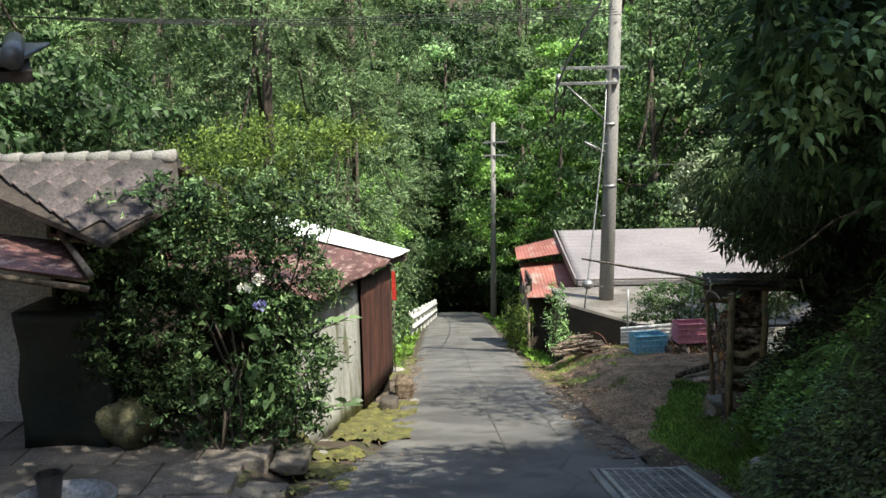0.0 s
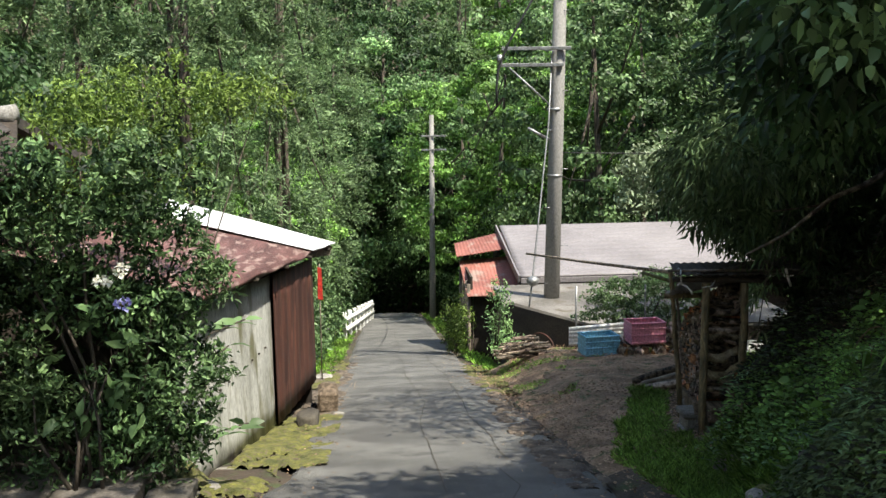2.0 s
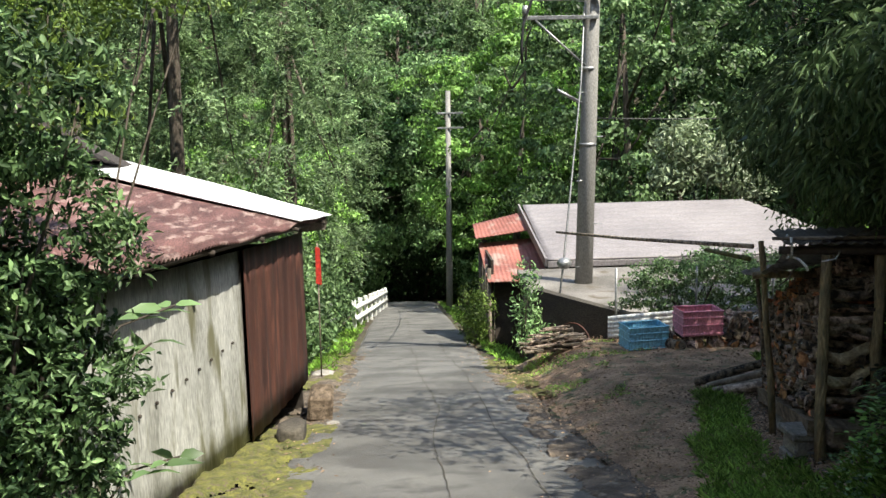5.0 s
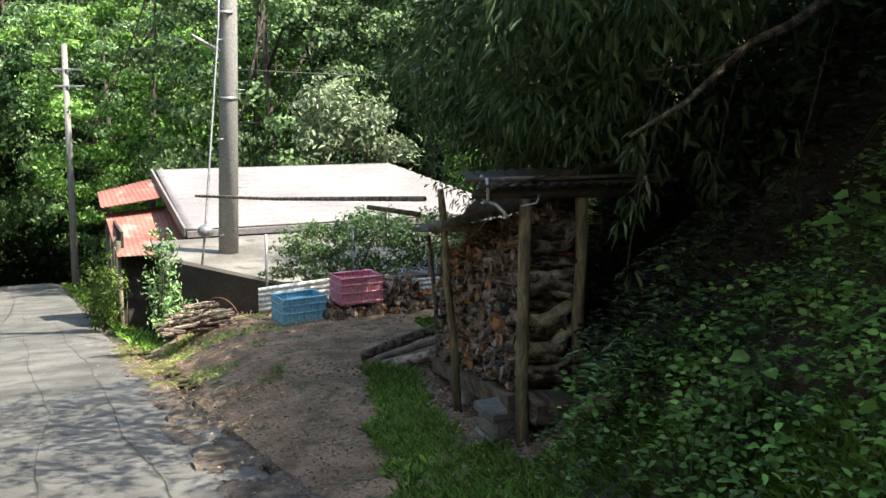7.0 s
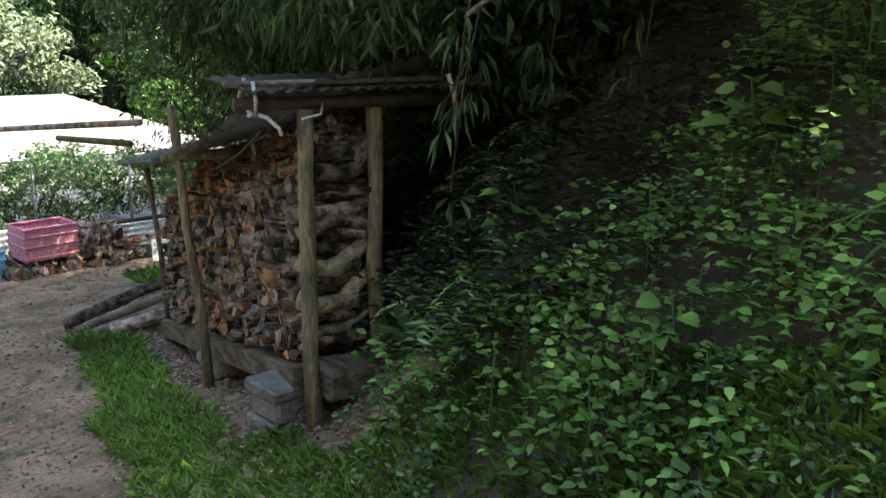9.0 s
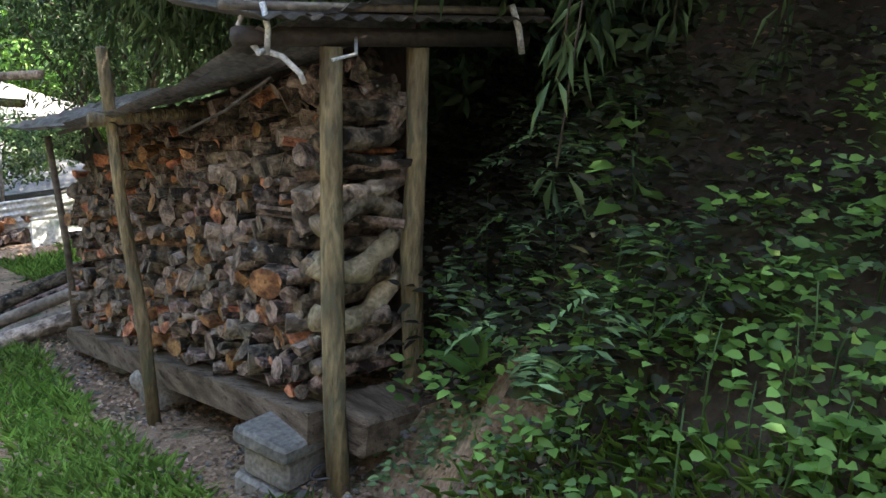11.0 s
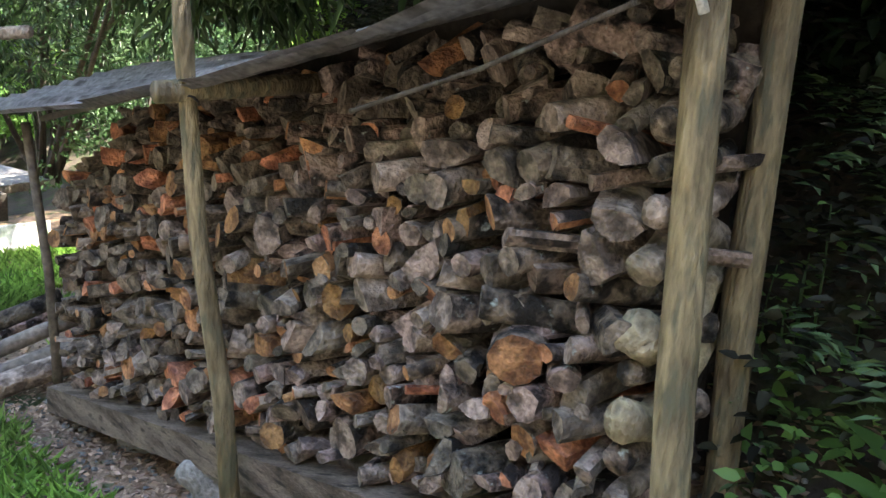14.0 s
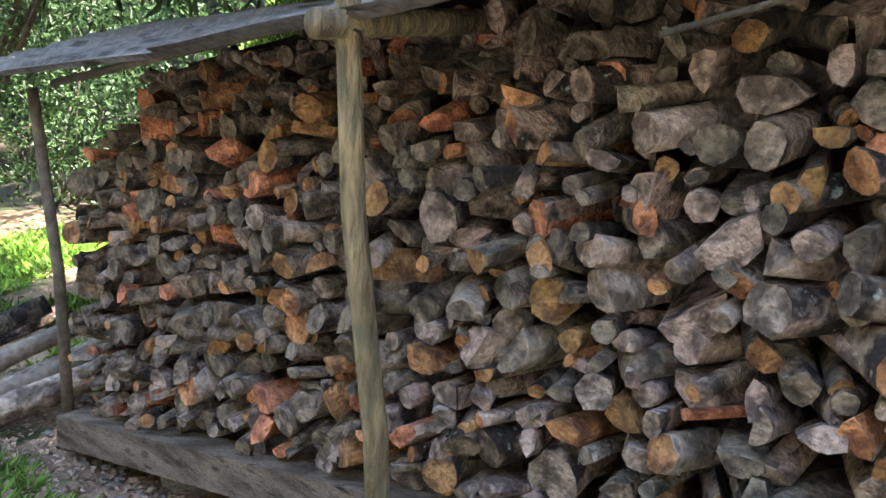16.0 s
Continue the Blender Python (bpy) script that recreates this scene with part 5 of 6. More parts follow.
    tagged(leaves("far_woods", (P[:, None] + o * r2.uniform(0.4, 2.4, (n, per, 1))).reshape(-1, 3), (o + np.array([0, 0, 0.2])).reshape(-1, 3), 0.9, 0.55, L_MID, r2, None, 0.3), "distant wooded hillside in summer leaf", "woods", kind="stuff")


def cloud(name, boxes, n, mat, leaf, seed, parent=None, droop=0.3, clump=14, size=0.22, big=False, label="", way=(0, 0, 0.1), inner=0.35, flat=1.0, domed=False):
    """Leaves in small clumps inside a few ellipsoids (centre, radii)."""
    rng = np.random.default_rng(seed)
    P, W, N = [], [], []
    vol = np.array([b[1][0] * b[1][1] * b[1][2] for b in boxes]) ** 0.67
    for (c, r), share in zip(boxes, vol / vol.sum()):
        m = max(1, int(n * share / clump))
        cc = shell_points(rng, m, r, inner) + np.array(c)
        o = rng.normal(0, 1, (m, clump, 3))
        o /= np.linalg.norm(o, axis=2, keepdims=True)
        P.append((cc[:, None] + o * rng.uniform(0.1, 1, (m, clump, 1)) * size * np.array([1, 1, flat])).reshape(-1, 3))
        side = rng.normal(0, 1, o.shape)
        W.append(((side - o * (side * o).sum(2, keepdims=True) + np.array([0, 0, -0.35]) if domed else o) + np.array(way)).reshape(-1, 3))
        N.append((o + np.array([0, 0, 0.55])).reshape(-1, 3))
    return leaves(name, np.concatenate(P), np.concatenate(W), leaf[0], leaf[1], mat, rng, parent, droop, big, label, np.concatenate(N) if domed else None)


def shrub(name, root, boxes, n, mat, leaf, seed, label, stems=8, stem_r=0.018, clump=12, size=0.13, droop=0.3, way=(0, 0, 0.1), category="shrub", flat=1.0, big=False, domed=True):
    b = thing(name, root, label, category)
    rng = random.Random(seed)
    for i in range(stems):
        c, r = boxes[i % len(boxes)]
        e = Vector([c[k] + rng.uniform(-0.6, 0.6) * r[k] for k in range(3)])
        s = Vector(root) + Vector((rng.uniform(-0.12, 0.12), rng.uniform(-0.12, 0.12), -0.05))
        tubed("stem", [s, s.lerp(e, 0.5) + Vector((rng.uniform(-0.1, 0.1), rng.uniform(-0.1, 0.1), 0.1)), e], [stem_r, stem_r * 0.7, stem_r * 0.25], M_BARK, b, 5)
    cloud("foliage", boxes, n, mat, leaf, seed, b, droop, clump, size, way=way, flat=flat, big=big, domed=domed)
    return b


def flower(place, mat, seed, label):
    f = thing("hydrangea_flower", place, label, "flower")
    rng = np.random.default_rng(seed)
    a = rng.uniform(0, 6.28, 7)
    c = np.array(place) + np.stack([np.cos(a), -0.4 + 0 * a, np.sin(a) * 0.6], 1) * 0.045
    for p in c:
        w = np.array([[math.cos(t), -0.4, math.sin(t)] for t in np.arange(4) * 1.57 + rng.uniform(0, 1)])
        leaves("floret", np.tile(p, (4, 1)), w, 0.035, 0.034, mat, rng, f, 0.0)
    cloud("centre", [(place, (0.03, 0.02, 0.03))], 40, L_DEAD, (0.012, 0.01), seed, f, size=0.01, clump=4)
    return f


def garden():
    lobes = [((-2.05, 8.35, -0.55), (1.0, 0.5, 0.85)), ((-2.75, 8.2, -0.1), (0.6, 0.45, 0.8)), ((-1.7, 8.4, 0.1), (0.75, 0.45, 0.5)), ((-1.35, 8.4, -0.75), (0.42, 0.4, 0.65)), ((-2.2, 8.15, -1.05), (0.85, 0.4, 0.4)), ((-1.45, 8.25, -1.2), (0.4, 0.35, 0.4)),
             ((-2.75, 8.0, 0.55), (0.35, 0.3, 0.45)), ((-2.3, 7.95, 0.7), (0.5, 0.3, 0.45)), ((-1.8, 8.1, 0.7), (0.6, 0.35, 0.45)), ((-1.4, 8.3, 0.75), (0.5, 0.35, 0.4)), ((-2.95, 8.1, -0.6), (0.35, 0.35, 0.55))]
    bush = shrub("garden_bush", (-1.75, 8.2, -1.45), lobes, 15000, L_DARK, (0.052, 0.027), 21, "dense dark green garden shrub beside the patio", 12, clump=18, size=0.11, flat=0.6, big=2)
    cloud("young_foliage", lobes, 10000, L_MID, (0.055, 0.027), 22, bush, clump=16, size=0.11, inner=0.85, flat=0.5, domed=True, big=2)
    rs = random.Random(77)
    tips = []
    for k in range(26):
        a, e = rs.uniform(-0.3, 3.5), rs.uniform(-0.5, 1.3)
        tips.append(((-2.05 + 1.1 * math.cos(a) * math.cos(e), 8.4 - 0.45 * abs(math.sin(a)), -0.35 + 1.05 * math.sin(e)), (rs.uniform(0.1, 0.2), 0.12, rs.uniform(0.12, 0.28))))
    cloud("shoot_tip", tips, 3600, L_MID, (0.06, 0.022), 24, bush, clump=10, size=0.09, way=(0, -0.2, 0.5))
    b = shrub("hydrangea", (-1.9, 7.9, -1.4), [((-1.95, 7.95, -0.6), (0.6, 0.12, 0.5))], 90, L_MID, (0.13, 0.075), 23, "hydrangea with large green leaves growing through the shrub", 6, clump=5, size=0.1, big=True)
    flower((-1.70, 7.92, 0.10), L_WHITE, 1, "white lacecap hydrangea flower")
    flower((-1.58, 7.95, 0.17), L_WHITE, 2, "white lacecap hydrangea flower")
    flower((-1.56, 7.88, -0.05), L_BLUEP, 3, "pale blue lacecap hydrangea flower")
    shrub("garden_tree", (-1.7, 8.9, -1.8), [((-1.6, 9.1, 1.35), (0.75, 0.5, 0.35)), ((-2.2, 9.0, 1.2), (0.6, 0.4, 0.3)), ((-0.95, 9.2, 1.35), (0.55, 0.4, 0.2)), ((-1.9, 9.0, 0.75), (0.8, 0.4, 0.35))],
          5600, L_YELLOW, (0.05, 0.022), 25, "small airy garden tree with yellow-green leaves", 9, 0.012, size=0.16, category="tree", flat=0.45)
    # twigs beside the shed wall
    b = thing("wall_twig", (-1.25, 8.7, -1.6), "leafy hydrangea shoots in front of the metal wall", "shrub")
    rng = np.random.default_rng(5)
    for e in ((-0.92, 8.95, -0.42), (-0.9, 8.75, -1.22), (-1.05, 8.9, -0.62)):
        tubed("stem", [(-1.35, 8.5, e[2] - 0.3), (-1.15, 8.7, e[2] - 0.05), e], 0.007, M_BARK, b, 5)
        a = np.arange(7) * 0.9
        for j in a / 0.9:
            leaves("leaf", [np.array(e) - j * np.array((0.027, 0.018, 0.009))], [(math.cos(j * 2.16), math.sin(j * 2.16) * 0.5, 0.2)], 0.17, 0.07, L_MID, rng, b, 0.3, True)
    shrub("vine_bank", (-2.6, 24, -6), [((-2.8, 24, -4.6), (1.6, 3.5, 2.0)), ((-2.3, 29, -5.0), (1.3, 3.5, 2.0)), ((-3, 19, -4.2), (1.4, 2.5, 1.4))], 16000, L_MID, (0.16, 0.09), 27, "leafy creeper-covered bushes below the lane", 5, 0.04, size=0.3)
    shrub("yellow_bush", (1.9, 24, -5.2), [((1.95, 23.6, -3.9), (0.45, 0.45, 0.75)), ((2.1, 25, -4.6), (0.4, 0.6, 0.5))], 2600, L_YELLOW, (0.09, 0.035), 28, "yellow-green bush at the building's corner", 5)
    shrub("sapling", (2.3, 18.3, -3.4), [((2.35, 18.3, -2.5), (0.25, 0.25, 0.75)), ((2.5, 18.1, -3.1), (0.35, 0.25, 0.25))], 1100, L_MID, (0.08, 0.03), 29, "thin leafy sapling at the yard's edge", 5)
    shrub("azalea_bush", (5.0, 18.3, -3.3), [((4.6, 18.3, -2.2), (0.75, 0.35, 0.28)), ((5.5, 18.3, -2.05), (0.7, 0.4, 0.35)), ((6.6, 18.4, -2.3), (0.9, 0.4, 0.5)), ((5.0, 18.4, -2.65), (1.3, 0.35, 0.25))], 13000, L_MID, (0.06, 0.028), 30, "open branching shrub behind the crates", 12, 0.018, size=0.14, flat=0.5)
    shrub("back_bush", (8.4, 17.4, ground_z(8.4, 17.4)), [((7.9, 16.9, -2.3), (0.9, 0.6, 0.7)), ((9.0, 17.8, -1.7), (1.2, 0.8, 1.2)), ((10.4, 19.2, -1.5), (1.5, 1.2, 1.5)), ((8.6, 15.4, -1.6), (1.0, 0.9, 0.8))], 13000, L_DARK, (0.07, 0.035), 62, "green leafy bush at the back of the yard", 9, 0.02, size=0.2, flat=0.6)
    shrub("tunnel_thicket", (1, 66, -16), [((-3, 64, -9), (3, 3, 5)), ((2, 68, -10), (5, 3, 6)), ((7, 64, -8), (3, 3, 5)), ((1.5, 58, -1), (6, 4, 2.5))], 16000, L_DARK, (0.4, 0.2), 50, "dark dense trees closing over the lane", 6, 0.15, size=0.8, category="tree")
    shrub("white_leaved_tree", (9.2, 30, -6), [((8.5, 30, -0.7), (0.9, 0.8, 0.8)), ((9.4, 30, -1.3), (0.8, 0.8, 0.5)), ((8.1, 29.8, -1.6), (0.7, 0.6, 0.4)), ((9.9, 30, -0.9), (0.6, 0.6, 0.4)), ((10.4, 30, -1.9), (0.8, 0.6, 0.4))], 3000, L_PALE, (0.22, 0.09), 32, "pale shiny-leaved tree behind the building", 8, 0.06, clump=9, size=0.35)
    shrub("cypress_thicket", (8.6, 19, -3), [((7.6, 17.6, -0.2), (1.7, 1.5, 1.8)), ((8.6, 18.5, 1.6), (2.0, 1.6, 1.8)), ((6.6, 15.2, 0.5), (1.5, 1.5, 1.1)), ((7.2, 14.6, 2.6), (2.0, 2.0, 1.4))], 30000, L_THICKET, (0.13, 0.026), 33, "feathery green thicket behind the yard", 10, 0.04, size=0.28, droop=0.4, domed=False)


def undergrowth():
    rng = np.random.default_rng(8)
    # herbs: a stem top with leaves round it
    for name, n, leaf, mat, spread, reach, up, lab in (("herb_layer", 4300, (0.05, 0.032), L_LIGHT, 0.07, (0.15, 3.2), (0.05, 0.24), "broad-leaved light green herbs on the bank"),
                                                       ("low_creeper", 7000, (0.036, 0.022), L_MID, 0.06, (-0.05, 3.8), (0.0, 0.12), "low creeping plants covering the bank"),
                                                       ("dark_creeper", 13000, (0.055, 0.028), L_SHADE, 0.12, (-0.05, 4.6), (0.02, 0.4), "glossy undergrowth, coloured dark for the shade under the trees")):
        P, W = [], []
        for i in range(n):
            y = rng.uniform(3.5, 13)
            x = bank_foot(y) + rng.uniform(*reach)
            if y > 6.9 and y < 9.7 and x < 2.85:
                continue
            if y > 9.8 and x < 4.1 + (y - 9.8) * 0.3 and x > 2.9:
                continue
            if name == "herb_layer" and ((noise.noise((x * 1.3, y * 1.3, 4)) < -0.08 and not 7.8 < y < 9.7) or y < 5.2 or (y > 8.6 and x > bank_foot(y) + 0.85 + 0.3 * noise.noise((x * 3, y * 3, 1)))):
                continue
            if name == "low_creeper" and (noise.noise((x * 1.0, y * 1.0, 9)) < -0.25 or rng.uniform() < (x - bank_foot(y) - 1.0) * 0.9):
                continue
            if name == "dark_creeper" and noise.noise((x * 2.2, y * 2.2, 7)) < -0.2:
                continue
            # Leaf colours split along the bank's shade: light leaves below, near-black ones beyond.
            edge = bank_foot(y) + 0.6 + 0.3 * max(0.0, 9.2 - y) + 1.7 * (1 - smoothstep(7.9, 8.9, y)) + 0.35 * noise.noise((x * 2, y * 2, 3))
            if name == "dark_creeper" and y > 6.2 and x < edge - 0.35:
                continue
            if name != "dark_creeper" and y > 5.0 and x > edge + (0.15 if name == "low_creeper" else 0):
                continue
            c = np.array((x, y, ground_z(x, y) + rng.uniform(*up)))
            k = 8
            a = rng.uniform(0, 6.28) + np.arange(k) * 2.4
            for j in range(k):
                w = np.array((math.cos(a[j]), math.sin(a[j]), rng.uniform(-0.1, 0.5)))
                P.append(c + w * spread * 0.35 * (1 + j % 3) - np.array((0, 0, 0.02 * (j % 3))))
                W.append(w)
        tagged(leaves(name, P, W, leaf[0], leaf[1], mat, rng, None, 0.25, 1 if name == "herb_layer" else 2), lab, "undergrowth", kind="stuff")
    # herbs one by one
    kinds = []
    for k in range(6):
        h = thing("herb", (0, 0, 0), "light green broad-leaved herb on the bank", "herb", "herbs on the bank")
        ht = 0.16 + 0.04 * k
        tubed("stem", [(0, 0, -0.03), (0.01, 0.01, ht * 0.6), (0.02, 0, ht)], [0.004, 0.003, 0.002], L_MID, h, 5)
        for j in range(7):
            a = j * 2.4 + k
            up = ht * (0.55 + 0.45 * j / 6)
            leaves("leaf", [(0.01 + 0.02 * math.cos(a), 0.02 * math.sin(a), up)], [(math.cos(a), math.sin(a), 0.25)], 0.056 - 0.003 * j, 0.04 - 0.002 * j, L_LIGHT, rng, h, 0.3, True)
        kinds.append(h)
    spots = []
    while len(spots) < 290:
        y = rng.uniform(5.8, 10.0)
        x = bank_foot(y) + rng.uniform(0.2, 2.7) * (1 if y < 8.5 else 0.85) + (0.35 if y > 9.2 else 0)
        if (noise.noise((x * 1.3, y * 1.3, 4)) > -0.15 or y > 7.8) and x < bank_foot(y) + 0.65 + 0.3 * max(0.0, 9.2 - y) + 0.8 * (1 - smoothstep(7.4, 8.5, y)):
            spots.append((x, y))
    for k, (x, y) in enumerate(spots):
        m = Matrix.Translation((x, y, ground_z(x, y) + 0.02)) @ Matrix.Rotation(rng.uniform(0, 6.28), 4, "Z") @ Matrix.Scale(rng.uniform(0.5, 1.05), 4)
        if k < 6:
            kinds[k].matrix_basis = m
            for c in kinds[k].children:
                c.matrix_parent_inverse = Matrix()
        else:
            o = copy_thing(kinds[k % 6], m)
            o.matrix_basis = m
    # ferns and strap-leaved plants
    for i in range(26):
        y = rng.uniform(5.2, 9.9)
        x = bank_foot(y) + rng.uniform(0.3, 1.6)
        if i < 5:
            x, y = 3.95 + 0.1 * i, 9.3 + 0.12 * i
        f = thing("fern", (x, y, ground_z(x, y)), "green fern on the bank", "fern")
        for k in range(6):
            a = k * 1.05 + rng.uniform(0, 0.5)
            L = rng.uniform(0.2, 0.34)
            t = np.linspace(0.15, 1, 12)
            line = np.array((x, y, ground_z(x, y))) + np.stack([math.cos(a) * L * t, math.sin(a) * L * t, 0.22 * np.sin(t * 2.4)], 1)
            pts = np.repeat(line, 2, 0)
            side = np.array((-math.sin(a), math.cos(a), 0.0))
            w = np.array([side * (1 if j % 2 else -1) + np.array((math.cos(a), math.sin(a), 0)) * 0.4 for j in range(24)])
            leaves("frond", pts, w, 0.07, 0.016, L_MID, rng, f, 0.1)
    for (x, y) in ((3.35, 7.25), (3.75, 6.6), (3.0, 6.2), (4.1, 7.9)):
        s = thing("strap_leaf_plant", (x, y, ground_z(x, y)), "clump of long arching strap leaves", "plant")
        for k in range(14):
            a = rng.uniform(0, 6.28)
            L, h = rng.uniform(0.3, 0.5), rng.uniform(0.2, 0.4)
            bm = bmesh.new()
            prev = None
            for j in range(8):
                t = j / 7
                p = Vector((x + math.cos(a) * L * t, y + math.sin(a) * L * t, ground_z(x, y) + h * math.sin(t * 2.6)))
                w = 0.018 * (1 - t) ** 0.6 + 0.001
                sd = Vector((-math.sin(a), math.cos(a), 0)) * w
                cur = (bm.verts.new(p - sd), bm.verts.new(p - Vector((0, 0, 0.006))), bm.verts.new(p + sd))
                if prev:
                    bm.faces.new((prev[0], prev[1], cur[1], cur[0]))
                    bm.faces.new((prev[1], prev[2], cur[2], cur[1]))
                prev = cur
            part("strap_leaf", bm, L_DEAD if k % 6 == 5 else L_LIGHT, s)
    # young plant in front of the rack
    s = thing("young_plant", (3.42, 9.45, ground_z(3.42, 9.45)), "young broad-leaved plant beside the rack's posts", "plant")
    a = np.arange(12) * 2.4
    c = np.array((3.42, 9.45, ground_z(3.42, 9.45) + 0.02))
    leaves("plant_leaf", c + np.stack([0 * a, 0 * a, 0.012 * np.arange(12)], 1), np.stack([np.cos(a), np.sin(a), 0.5 + 0.04 * np.arange(12)], 1), 0.17, 0.075, L_LIGHT, rng, s, 0.25, True)
    for k, (x, y, size) in enumerate(((3.95, 8.25, 0.11), (4.15, 8.05, 0.1), (4.35, 7.4, 0.09), (3.5, 6.7, 0.1), (4.6, 7.7, 0.09), (3.3, 8.1, 0.08), (3.9, 7.0, 0.09), (3.75, 9.15, 0.1), (4.05, 9.3, 0.1), (3.2, 7.4, 0.1))):
        g = ground_z(x, y)
        s = thing("broad_leaf_plant", (x, y, g), "plant with large heart-shaped green leaves on the bank", "plant")
        tubed("stem", [(x, y, g - 0.02), (x - 0.02, y - 0.02, g + 0.15), (x - 0.03, y, g + 0.28)], [0.006, 0.005, 0.003], L_MID, s, 5)
        for j in range(9):
            a = j * 2.4 + k
            leaves("leaf", [(x - 0.03 + 0.05 * math.cos(a), y + 0.05 * math.sin(a), g + 0.1 + 0.022 * j)], [(math.cos(a), math.sin(a), 0.1)], size, size * 0.8, L_LIGHT, rng, s, 0.35, True)
    for k, (x, y, a) in enumerate(((2.66, 7.25, 0.2), (2.85, 6.95, 0.26), (2.55, 6.9, 0.2))):
        lump("stone", (x, y, ground_z(x, y) + 0.03), (a, a * 0.8, a * 0.6), M_STONE, 90 + k, "grey mossy stone at the foot of the bank", turn=k)
        lump("moss_cushion", (x + 0.05, y + 0.03, ground_z(x, y) + 0.03 + a * 0.13), (a * 0.7, a * 0.6, a * 0.35), M_MOSS, 95 + k, "yellow-green moss cushion on the stone", category="moss")
    # creeper hanging over the foot of the bank
    P, W = [], []
    for i in range(5200):
        y = rng.uniform(4.2, 6.7)
        x = bank_foot(y) + rng.uniform(-0.12, 1.0)
        c = np.array((x, y, ground_z(x, y) + rng.uniform(0.02, 0.3)))
        for j in range(7):
            a = rng.uniform(0, 6.28)
            w = np.array((math.cos(a) - 0.3, math.sin(a) - 0.3, rng.uniform(-0.7, 0.2)))
            P.append(c + w * 0.05)
            W.append(w)
    tagged(leaves("bank_creeper", P, W, 0.045, 0.022, L_HEDGE, rng, None, 0.25, 2), "dark green creeper hanging over the foot of the bank", "undergrowth", kind="stuff")
    shrub("shade_shrub", (5.6, 9.6, ground_z(5.6, 9.6)), [((5.0, 10.4, -0.3), (0.8, 1.3, 0.8)), ((5.4, 9.2, 0.2), (0.8, 0.9, 0.8)), ((5.8, 8.4, 1.1), (0.8, 0.8, 0.6)), ((4.7, 9.4, -0.5), (0.5, 0.6, 0.5))], 15000, L_THICKET, (0.10, 0.042), 61, "dark evergreen shrub on the shaded bank", 12, clump=14, size=0.17, flat=0.6, big=2)
    # litter
    P, W = [], []
    for i in range(9000):
        y = rng.uniform(5, 14)
        x = rng.uniform(2.0, 5.2)
        P.append((x, y, ground_z(x, y) + 0.03))
        a = rng.uniform(0, 6.28)
        W.append((math.cos(a), math.sin(a), rng.uniform(-0.1, 0.3)))
    tagged(leaves("leaf_litter", P, W, 0.035, 0.016, L_DEAD, rng, None, 0.1), "dry brown leaves and chips on the earth", "litter", kind="stuff")
    P, W = [], []
    for i in range(700):
        y = rng.uniform(6, 24)
        x = rng.choice((road_left(y) + abs(rng.normal(0, 0.25)), road_right(y) - abs(rng.normal(0, 0.3))))
        P.append((x, y, road_z(y) + 0.036))
        a = rng.uniform(0, 6.28)
        W.append((math.cos(a), math.sin(a), -0.15))
    tagged(leaves("road_litter", P, W, 0.04, 0.018, L_DEAD, rng, None, 0.02), "a few fallen leaves on the asphalt", "litter", kind="stuff")
    P, W = [], []
    for i in range(9000):
        y = rng.uniform(9, 18.5)
        x = rng.uniform(1.85, 6.5)
        P.append((x, y, ground_z(x, y) + 0.035))
        a = rng.uniform(0, 6.28)
        W.append((math.cos(a), math.sin(a), rng.uniform(-0.1, 0.3)))
    tagged(leaves("yard_litter", P, W, 0.04, 0.018, L_DEAD, rng, None, 0.1), "dry leaves and bark chips on the yard", "litter", kind="stuff")
    # grass
    def grass(name, inside, box4, n, length, label):
        x = rng.uniform(box4[0], box4[1], n * 2)
        y = rng.uniform(box4[2], box4[3], n * 2)
        keep = [i for i in range(n * 2) if inside(x[i], y[i])][:n]
        P = [(x[i], y[i], ground_z(x[i], y[i]) - 0.01) for i in keep]
        W = rng.normal(0, 0.45, (len(P), 3)) + np.array([0, 0, 1.0])
        tagged(leaves(name, P, W, length, 0.008, L_GRASS, rng, None, 0.5), label, "grass", kind="stuff")

    def strip(x, y):
        e = 0.22 * noise.noise((x * 2.2, y * 2.2, 1))
        left = 2.25 + 0.33 * (y - 9.5) if y > 9.5 else 2.22 + 0.05 * (9.5 - y)
        right = 3.1 + 0.3 * (y - 10)
        if y < 10.2:
            right = 3.0 + (0.3 if y < 9.4 else 0)
        return left + e < x < right + e * 0.7 - (0.18 if y > 10 else 0) and y < 13.4 + e
    grass("grass_strip", strip, (2.0, 4.6, 6.5, 13.6), 36000, 0.085, "bright green grass between lane and firewood")
    grass("verge_grass", lambda x, y: noise.noise((x * 1.4, y * 1.4, 6)) > 0.12 and (x < 2.9 + (y - 14) * 0.1 or y > 16.6), (2.2, 6.5, 13.6, 18.2), 9000, 0.05, "short sparse grass at the yard's edge")
    grass("yard_weeds", lambda x, y: noise.noise((x * 1.2, y * 1.2, 8)) > -0.12 and x > 4.3 + 0.25 * (y - 12.5), (4.3, 8.5, 12.9, 16.4), 16000, 0.1, "green weeds at the back of the yard")
    grass("far_verge", lambda x, y: x > 2.1 or x < -0.85, (-1.6, 2.9, 19, 46), 12000, 0.14, "grass on the verge of the lane")
    # pebbles and wood chips under the rack
    bm = bmesh.new()
    for i in range(900):
        y = float(rng.uniform(9.0, 13.0))
        x = 2.85 + 0.3 * (y - 9.6) + float(rng.uniform(-0.1, 0.75))
        r = float(rng.uniform(0.006, 0.02))
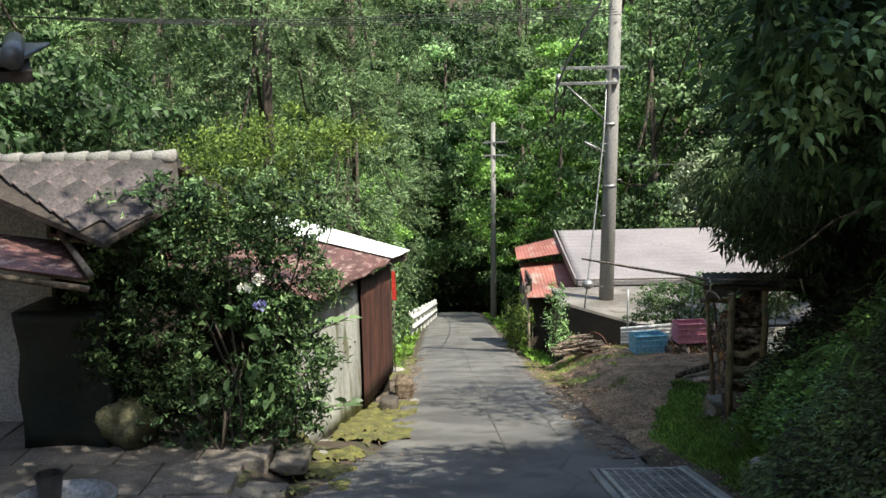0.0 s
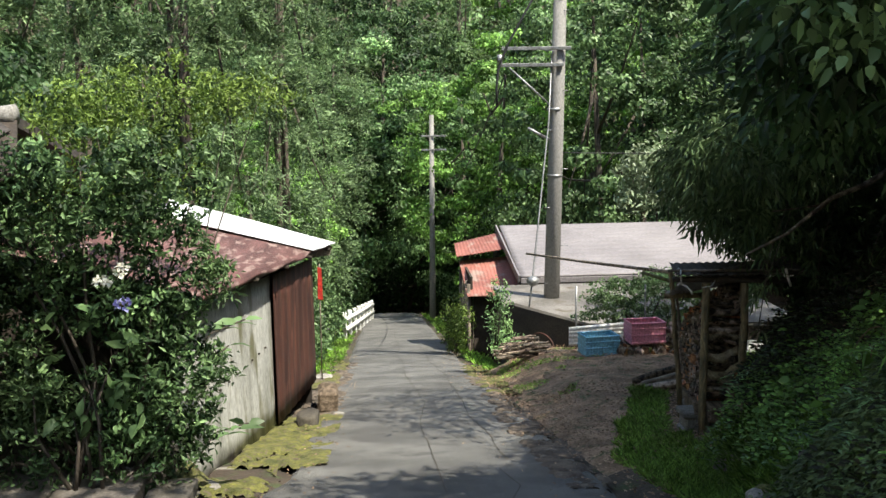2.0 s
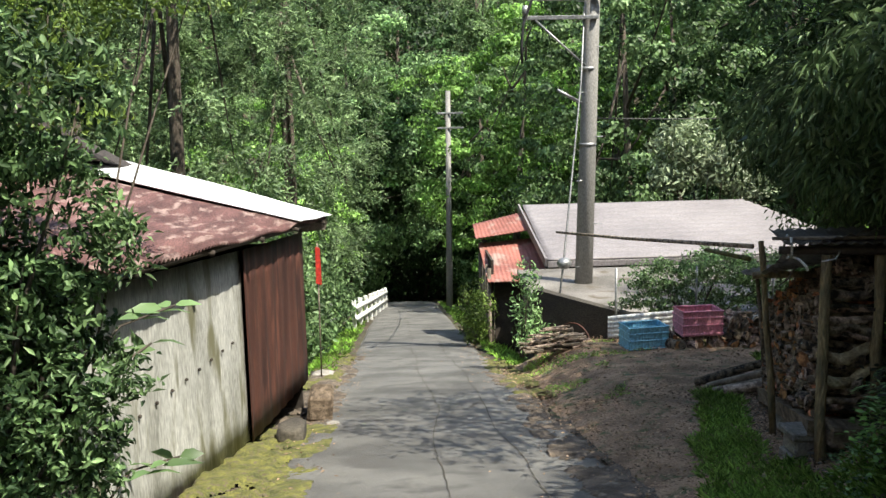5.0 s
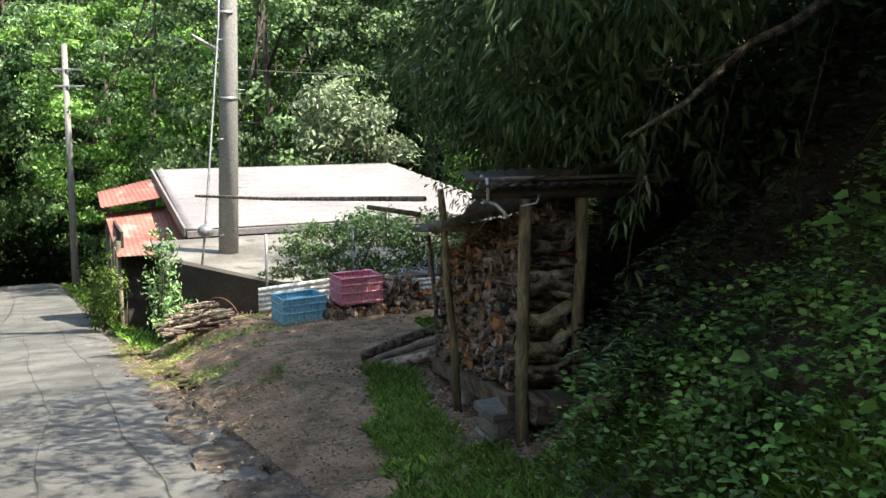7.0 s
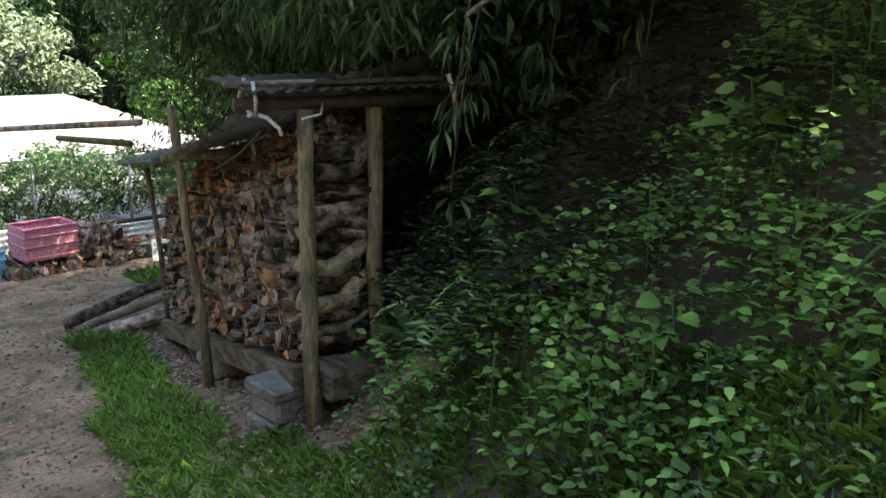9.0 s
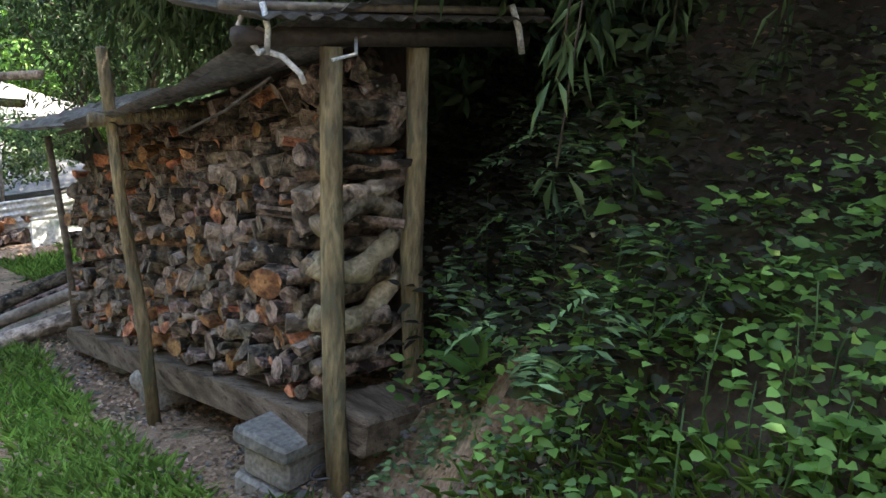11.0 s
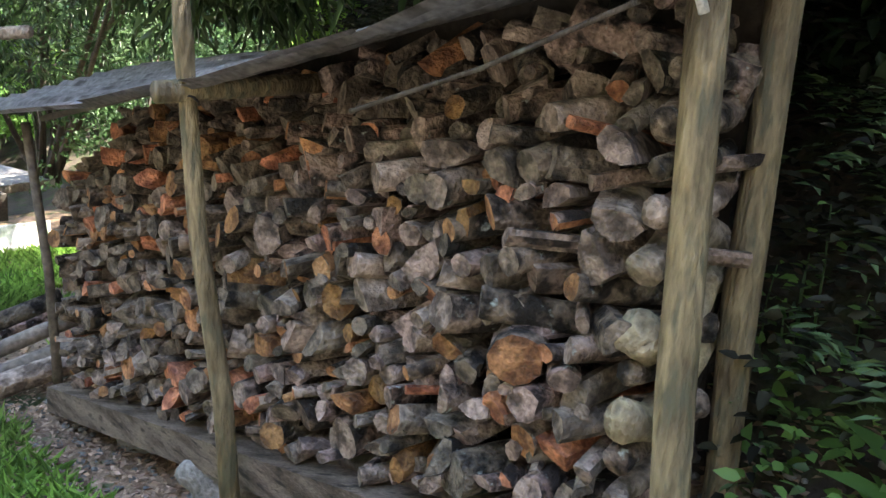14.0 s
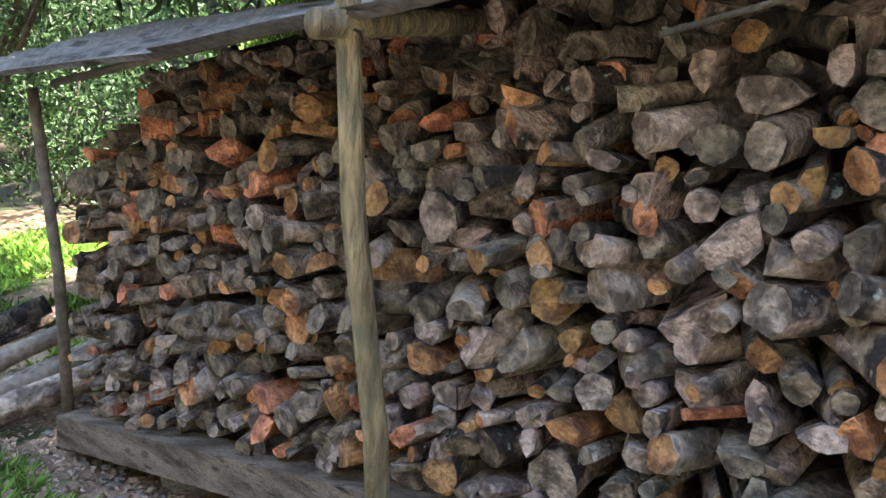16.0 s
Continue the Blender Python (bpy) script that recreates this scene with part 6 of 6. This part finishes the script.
        bmesh.ops.create_icosphere(bm, subdivisions=1, radius=r, matrix=Matrix.Translation((x, y, ground_z(x, y) + 0.012)) @ Matrix.Diagonal((1, float(rng.uniform(0.6, 1.4)), 0.6, 1)))
    P, W = [], []
    for i in range(3600):
        y = rng.uniform(9.0, 13.2)
        x = 2.85 + 0.3 * (y - 9.6) + rng.uniform(-0.05, 0.8)
        P.append((x, y, ground_z(x, y) + 0.02))
        a = rng.uniform(0, 6.28)
        W.append((math.cos(a), math.sin(a), rng.uniform(-0.1, 0.3)))
    tagged(leaves("wood_chips", P, W, 0.032, 0.016, L_RED, rng, None, 0.05), "reddish bark chips on the earth under the rack", "wood chips", kind="stuff")
    tagged(part("pebbles", bm, M_STONE), "small stones and chips on the earth", "gravel", kind="stuff")


def canopy():
    t = thing("overhanging_tree", (7.0, 11.5, 1.6), "dark dense evergreen tree overhanging the bank", "tree")
    tubed("trunk", [(7.0, 11.5, 1.0), (6.4, 11.3, 2.5), (6.0, 11, 4.5)], [0.18, 0.15, 0.1], M_BARK, t, 9)
    cloud("crown", [((6.3, 11.8, 1.9), (2.2, 2.4, 1.5)), ((6.6, 8.6, 4.0), (2.1, 2.2, 1.2)), ((5.4, 9.6, 1.9), (1.1, 1.5, 0.6)), ((4.9, 10.7, 0.95), (0.9, 1.4, 0.35)), ((5.1, 8.9, 1.35), (0.9, 1.2, 0.4)), ((5.0, 10.2, 1.3), (1.2, 1.6, 0.7)), ((6.0, 14.2, 1.6), (1.6, 1.6, 1.4)), ((5.0, 11.0, 3.4), (2.6, 3.0, 1.0))], 38000, L_DARK, (0.12, 0.04), 31, t, clump=16, size=0.3, flat=0.6, big=2)
    t = thing("overhanging_tree", (5.6, 5.5, 1.0), "broad-leaved tree leaning over the bank and lane", "tree")
    tubed("trunk", [(5.6, 5.5, 0.8), (5.2, 5.3, 2.4), (4.6, 5.2, 4.4)], [0.16, 0.13, 0.08], M_BARK, t, 9)
    cloud("crown", [((5.0, 5.2, 3.0), (1.6, 1.8, 0.9)), ((3.7, 6.2, 2.5), (1.1, 1.4, 0.7)), ((6.4, 6.4, 4.5), (1.4, 1.6, 0.9)), ((4.0, 4.2, 3.2), (1.0, 1.5, 0.7))], 22000, L_DARK, (0.13, 0.06), 35, t, clump=12, size=0.28, flat=0.6)
    # Unseen crown added overhead to cast shade on the patio.
    cloud("high_crown", [((0.6, 3.8, 7.0), (2.6, 1.9, 1.0))], 7000, L_DARK, (0.16, 0.08), 40, t, clump=12, size=0.4, flat=0.6)
    # Crowns added overhead to throw shade on the near lane and the yard.
    cloud("lane_crown", [((4.4, 3.9, 6.6), (2.0, 2.2, 0.9)), ((7.4, 12.2, 3.8), (1.8, 1.6, 0.8))], 11500, L_DARK, (0.16, 0.08), 41, t, clump=14, size=0.42, flat=0.6)
    # Limb added to carry the unseen crown over the patio.
    tubed("patio_shade_limb", [(4.8, 5.2, 3.5), (3.8, 4.6, 5.6), (0.8, 3.8, 6.8)], [0.08, 0.06, 0.03], M_BARK, t, 7)
    cloud("low_spray", [((2.25, 5.6, 2.0), (0.5, 0.7, 0.5)), ((2.9, 6.8, 1.7), (0.7, 0.9, 0.6)), ((3.6, 8.3, 1.35), (0.7, 0.8, 0.5)), ((3.1, 5.4, 1.2), (0.5, 0.8, 0.5))], 6500, L_DARK, (0.12, 0.055), 39, t, big=2, clump=10, size=0.25, flat=0.7, way=(-0.2, -0.2, -0.4))
    cloud("spray", [((2.75, 6.1, 2.15), (0.55, 0.7, 0.4)), ((3.1, 6.8, 1.7), (0.45, 0.6, 0.35)), ((2.2, 5.2, 1.7), (0.4, 0.6, 0.35)), ((3.5, 8.0, 1.3), (0.5, 0.6, 0.35))], 2200, L_MID, (0.09, 0.045), 36, t, clump=7, size=0.2, flat=0.6, big=True, way=(0, -0.3, -0.4))
    t = thing("bamboo_spray", (4.6, 9.6, 0.2), "narrow-leaved sprays hanging above the rack", "tree")
    tubed("branch", [(5.6, 9.2, 1.3), (4.7, 9.0, 0.85), (4.25, 9.05, 0.55), (3.9, 8.95, 0.45), (3.55, 9.0, 0.15), (3.2, 8.95, 0.0)], [0.04, 0.03, 0.026, 0.02, 0.015, 0.008], M_LOGPALE, t, 7)
    tubed("twig", [(4.25, 9.05, 0.55), (3.95, 9.3, 0.35), (3.6, 9.4, 0.3)], [0.014, 0.01, 0.005], M_LOGPALE, t, 6)
    cloud("leaves_near", [((3.9, 10.4, 0.62), (0.9, 0.9, 0.45)), ((4.3, 11.8, 0.5), (0.9, 1.0, 0.5)), ((3.7, 9.6, 0.85), (0.8, 0.7, 0.45)), ((4.6, 13.2, 0.4), (0.9, 0.9, 0.7)), ((3.7, 10.3, 0.12), (0.5, 0.9, 0.22)), ((4.7, 11.4, 0.0), (0.7, 1.0, 0.35)), ((5.2, 13.0, -0.3), (0.7, 0.9, 0.5))], 17000, L_BAMBOO, (0.12, 0.018), 37, t, clump=12, size=0.2, droop=0.5, way=(-0.2, -0.2, -0.6))
    for x, y, z, n in ((3.5, 9.3, -0.35, 26), (3.45, 9.25, -0.6, 18), (4.2, 8.9, -0.3, 22), (3.9, 9.15, -0.2, 26)):
        tubed("twig", [(x + 0.3, y + 0.1, z + 0.9), (x + 0.05, y, z + 0.3), (x, y, z - 0.1)], 0.004, M_BARK, t, 5)
        cloud("hanging_leaf", [((x, y, z + 0.15), (0.1, 0.1, 0.3))], int(n * 1.6), L_BAMBOO, (0.12, 0.013), int(n + x * 10), t, clump=6, size=0.06, droop=0.3, way=(-0.2, 0, -1.3))
    tubed("hanging_vine", [(2.75, 5.2, 3.0), (2.72, 5.2, 2.2), (2.70, 5.2, 1.5)], 0.006, M_LOGPALE, t, 5)


forest()
garden()
undergrowth()
canopy()
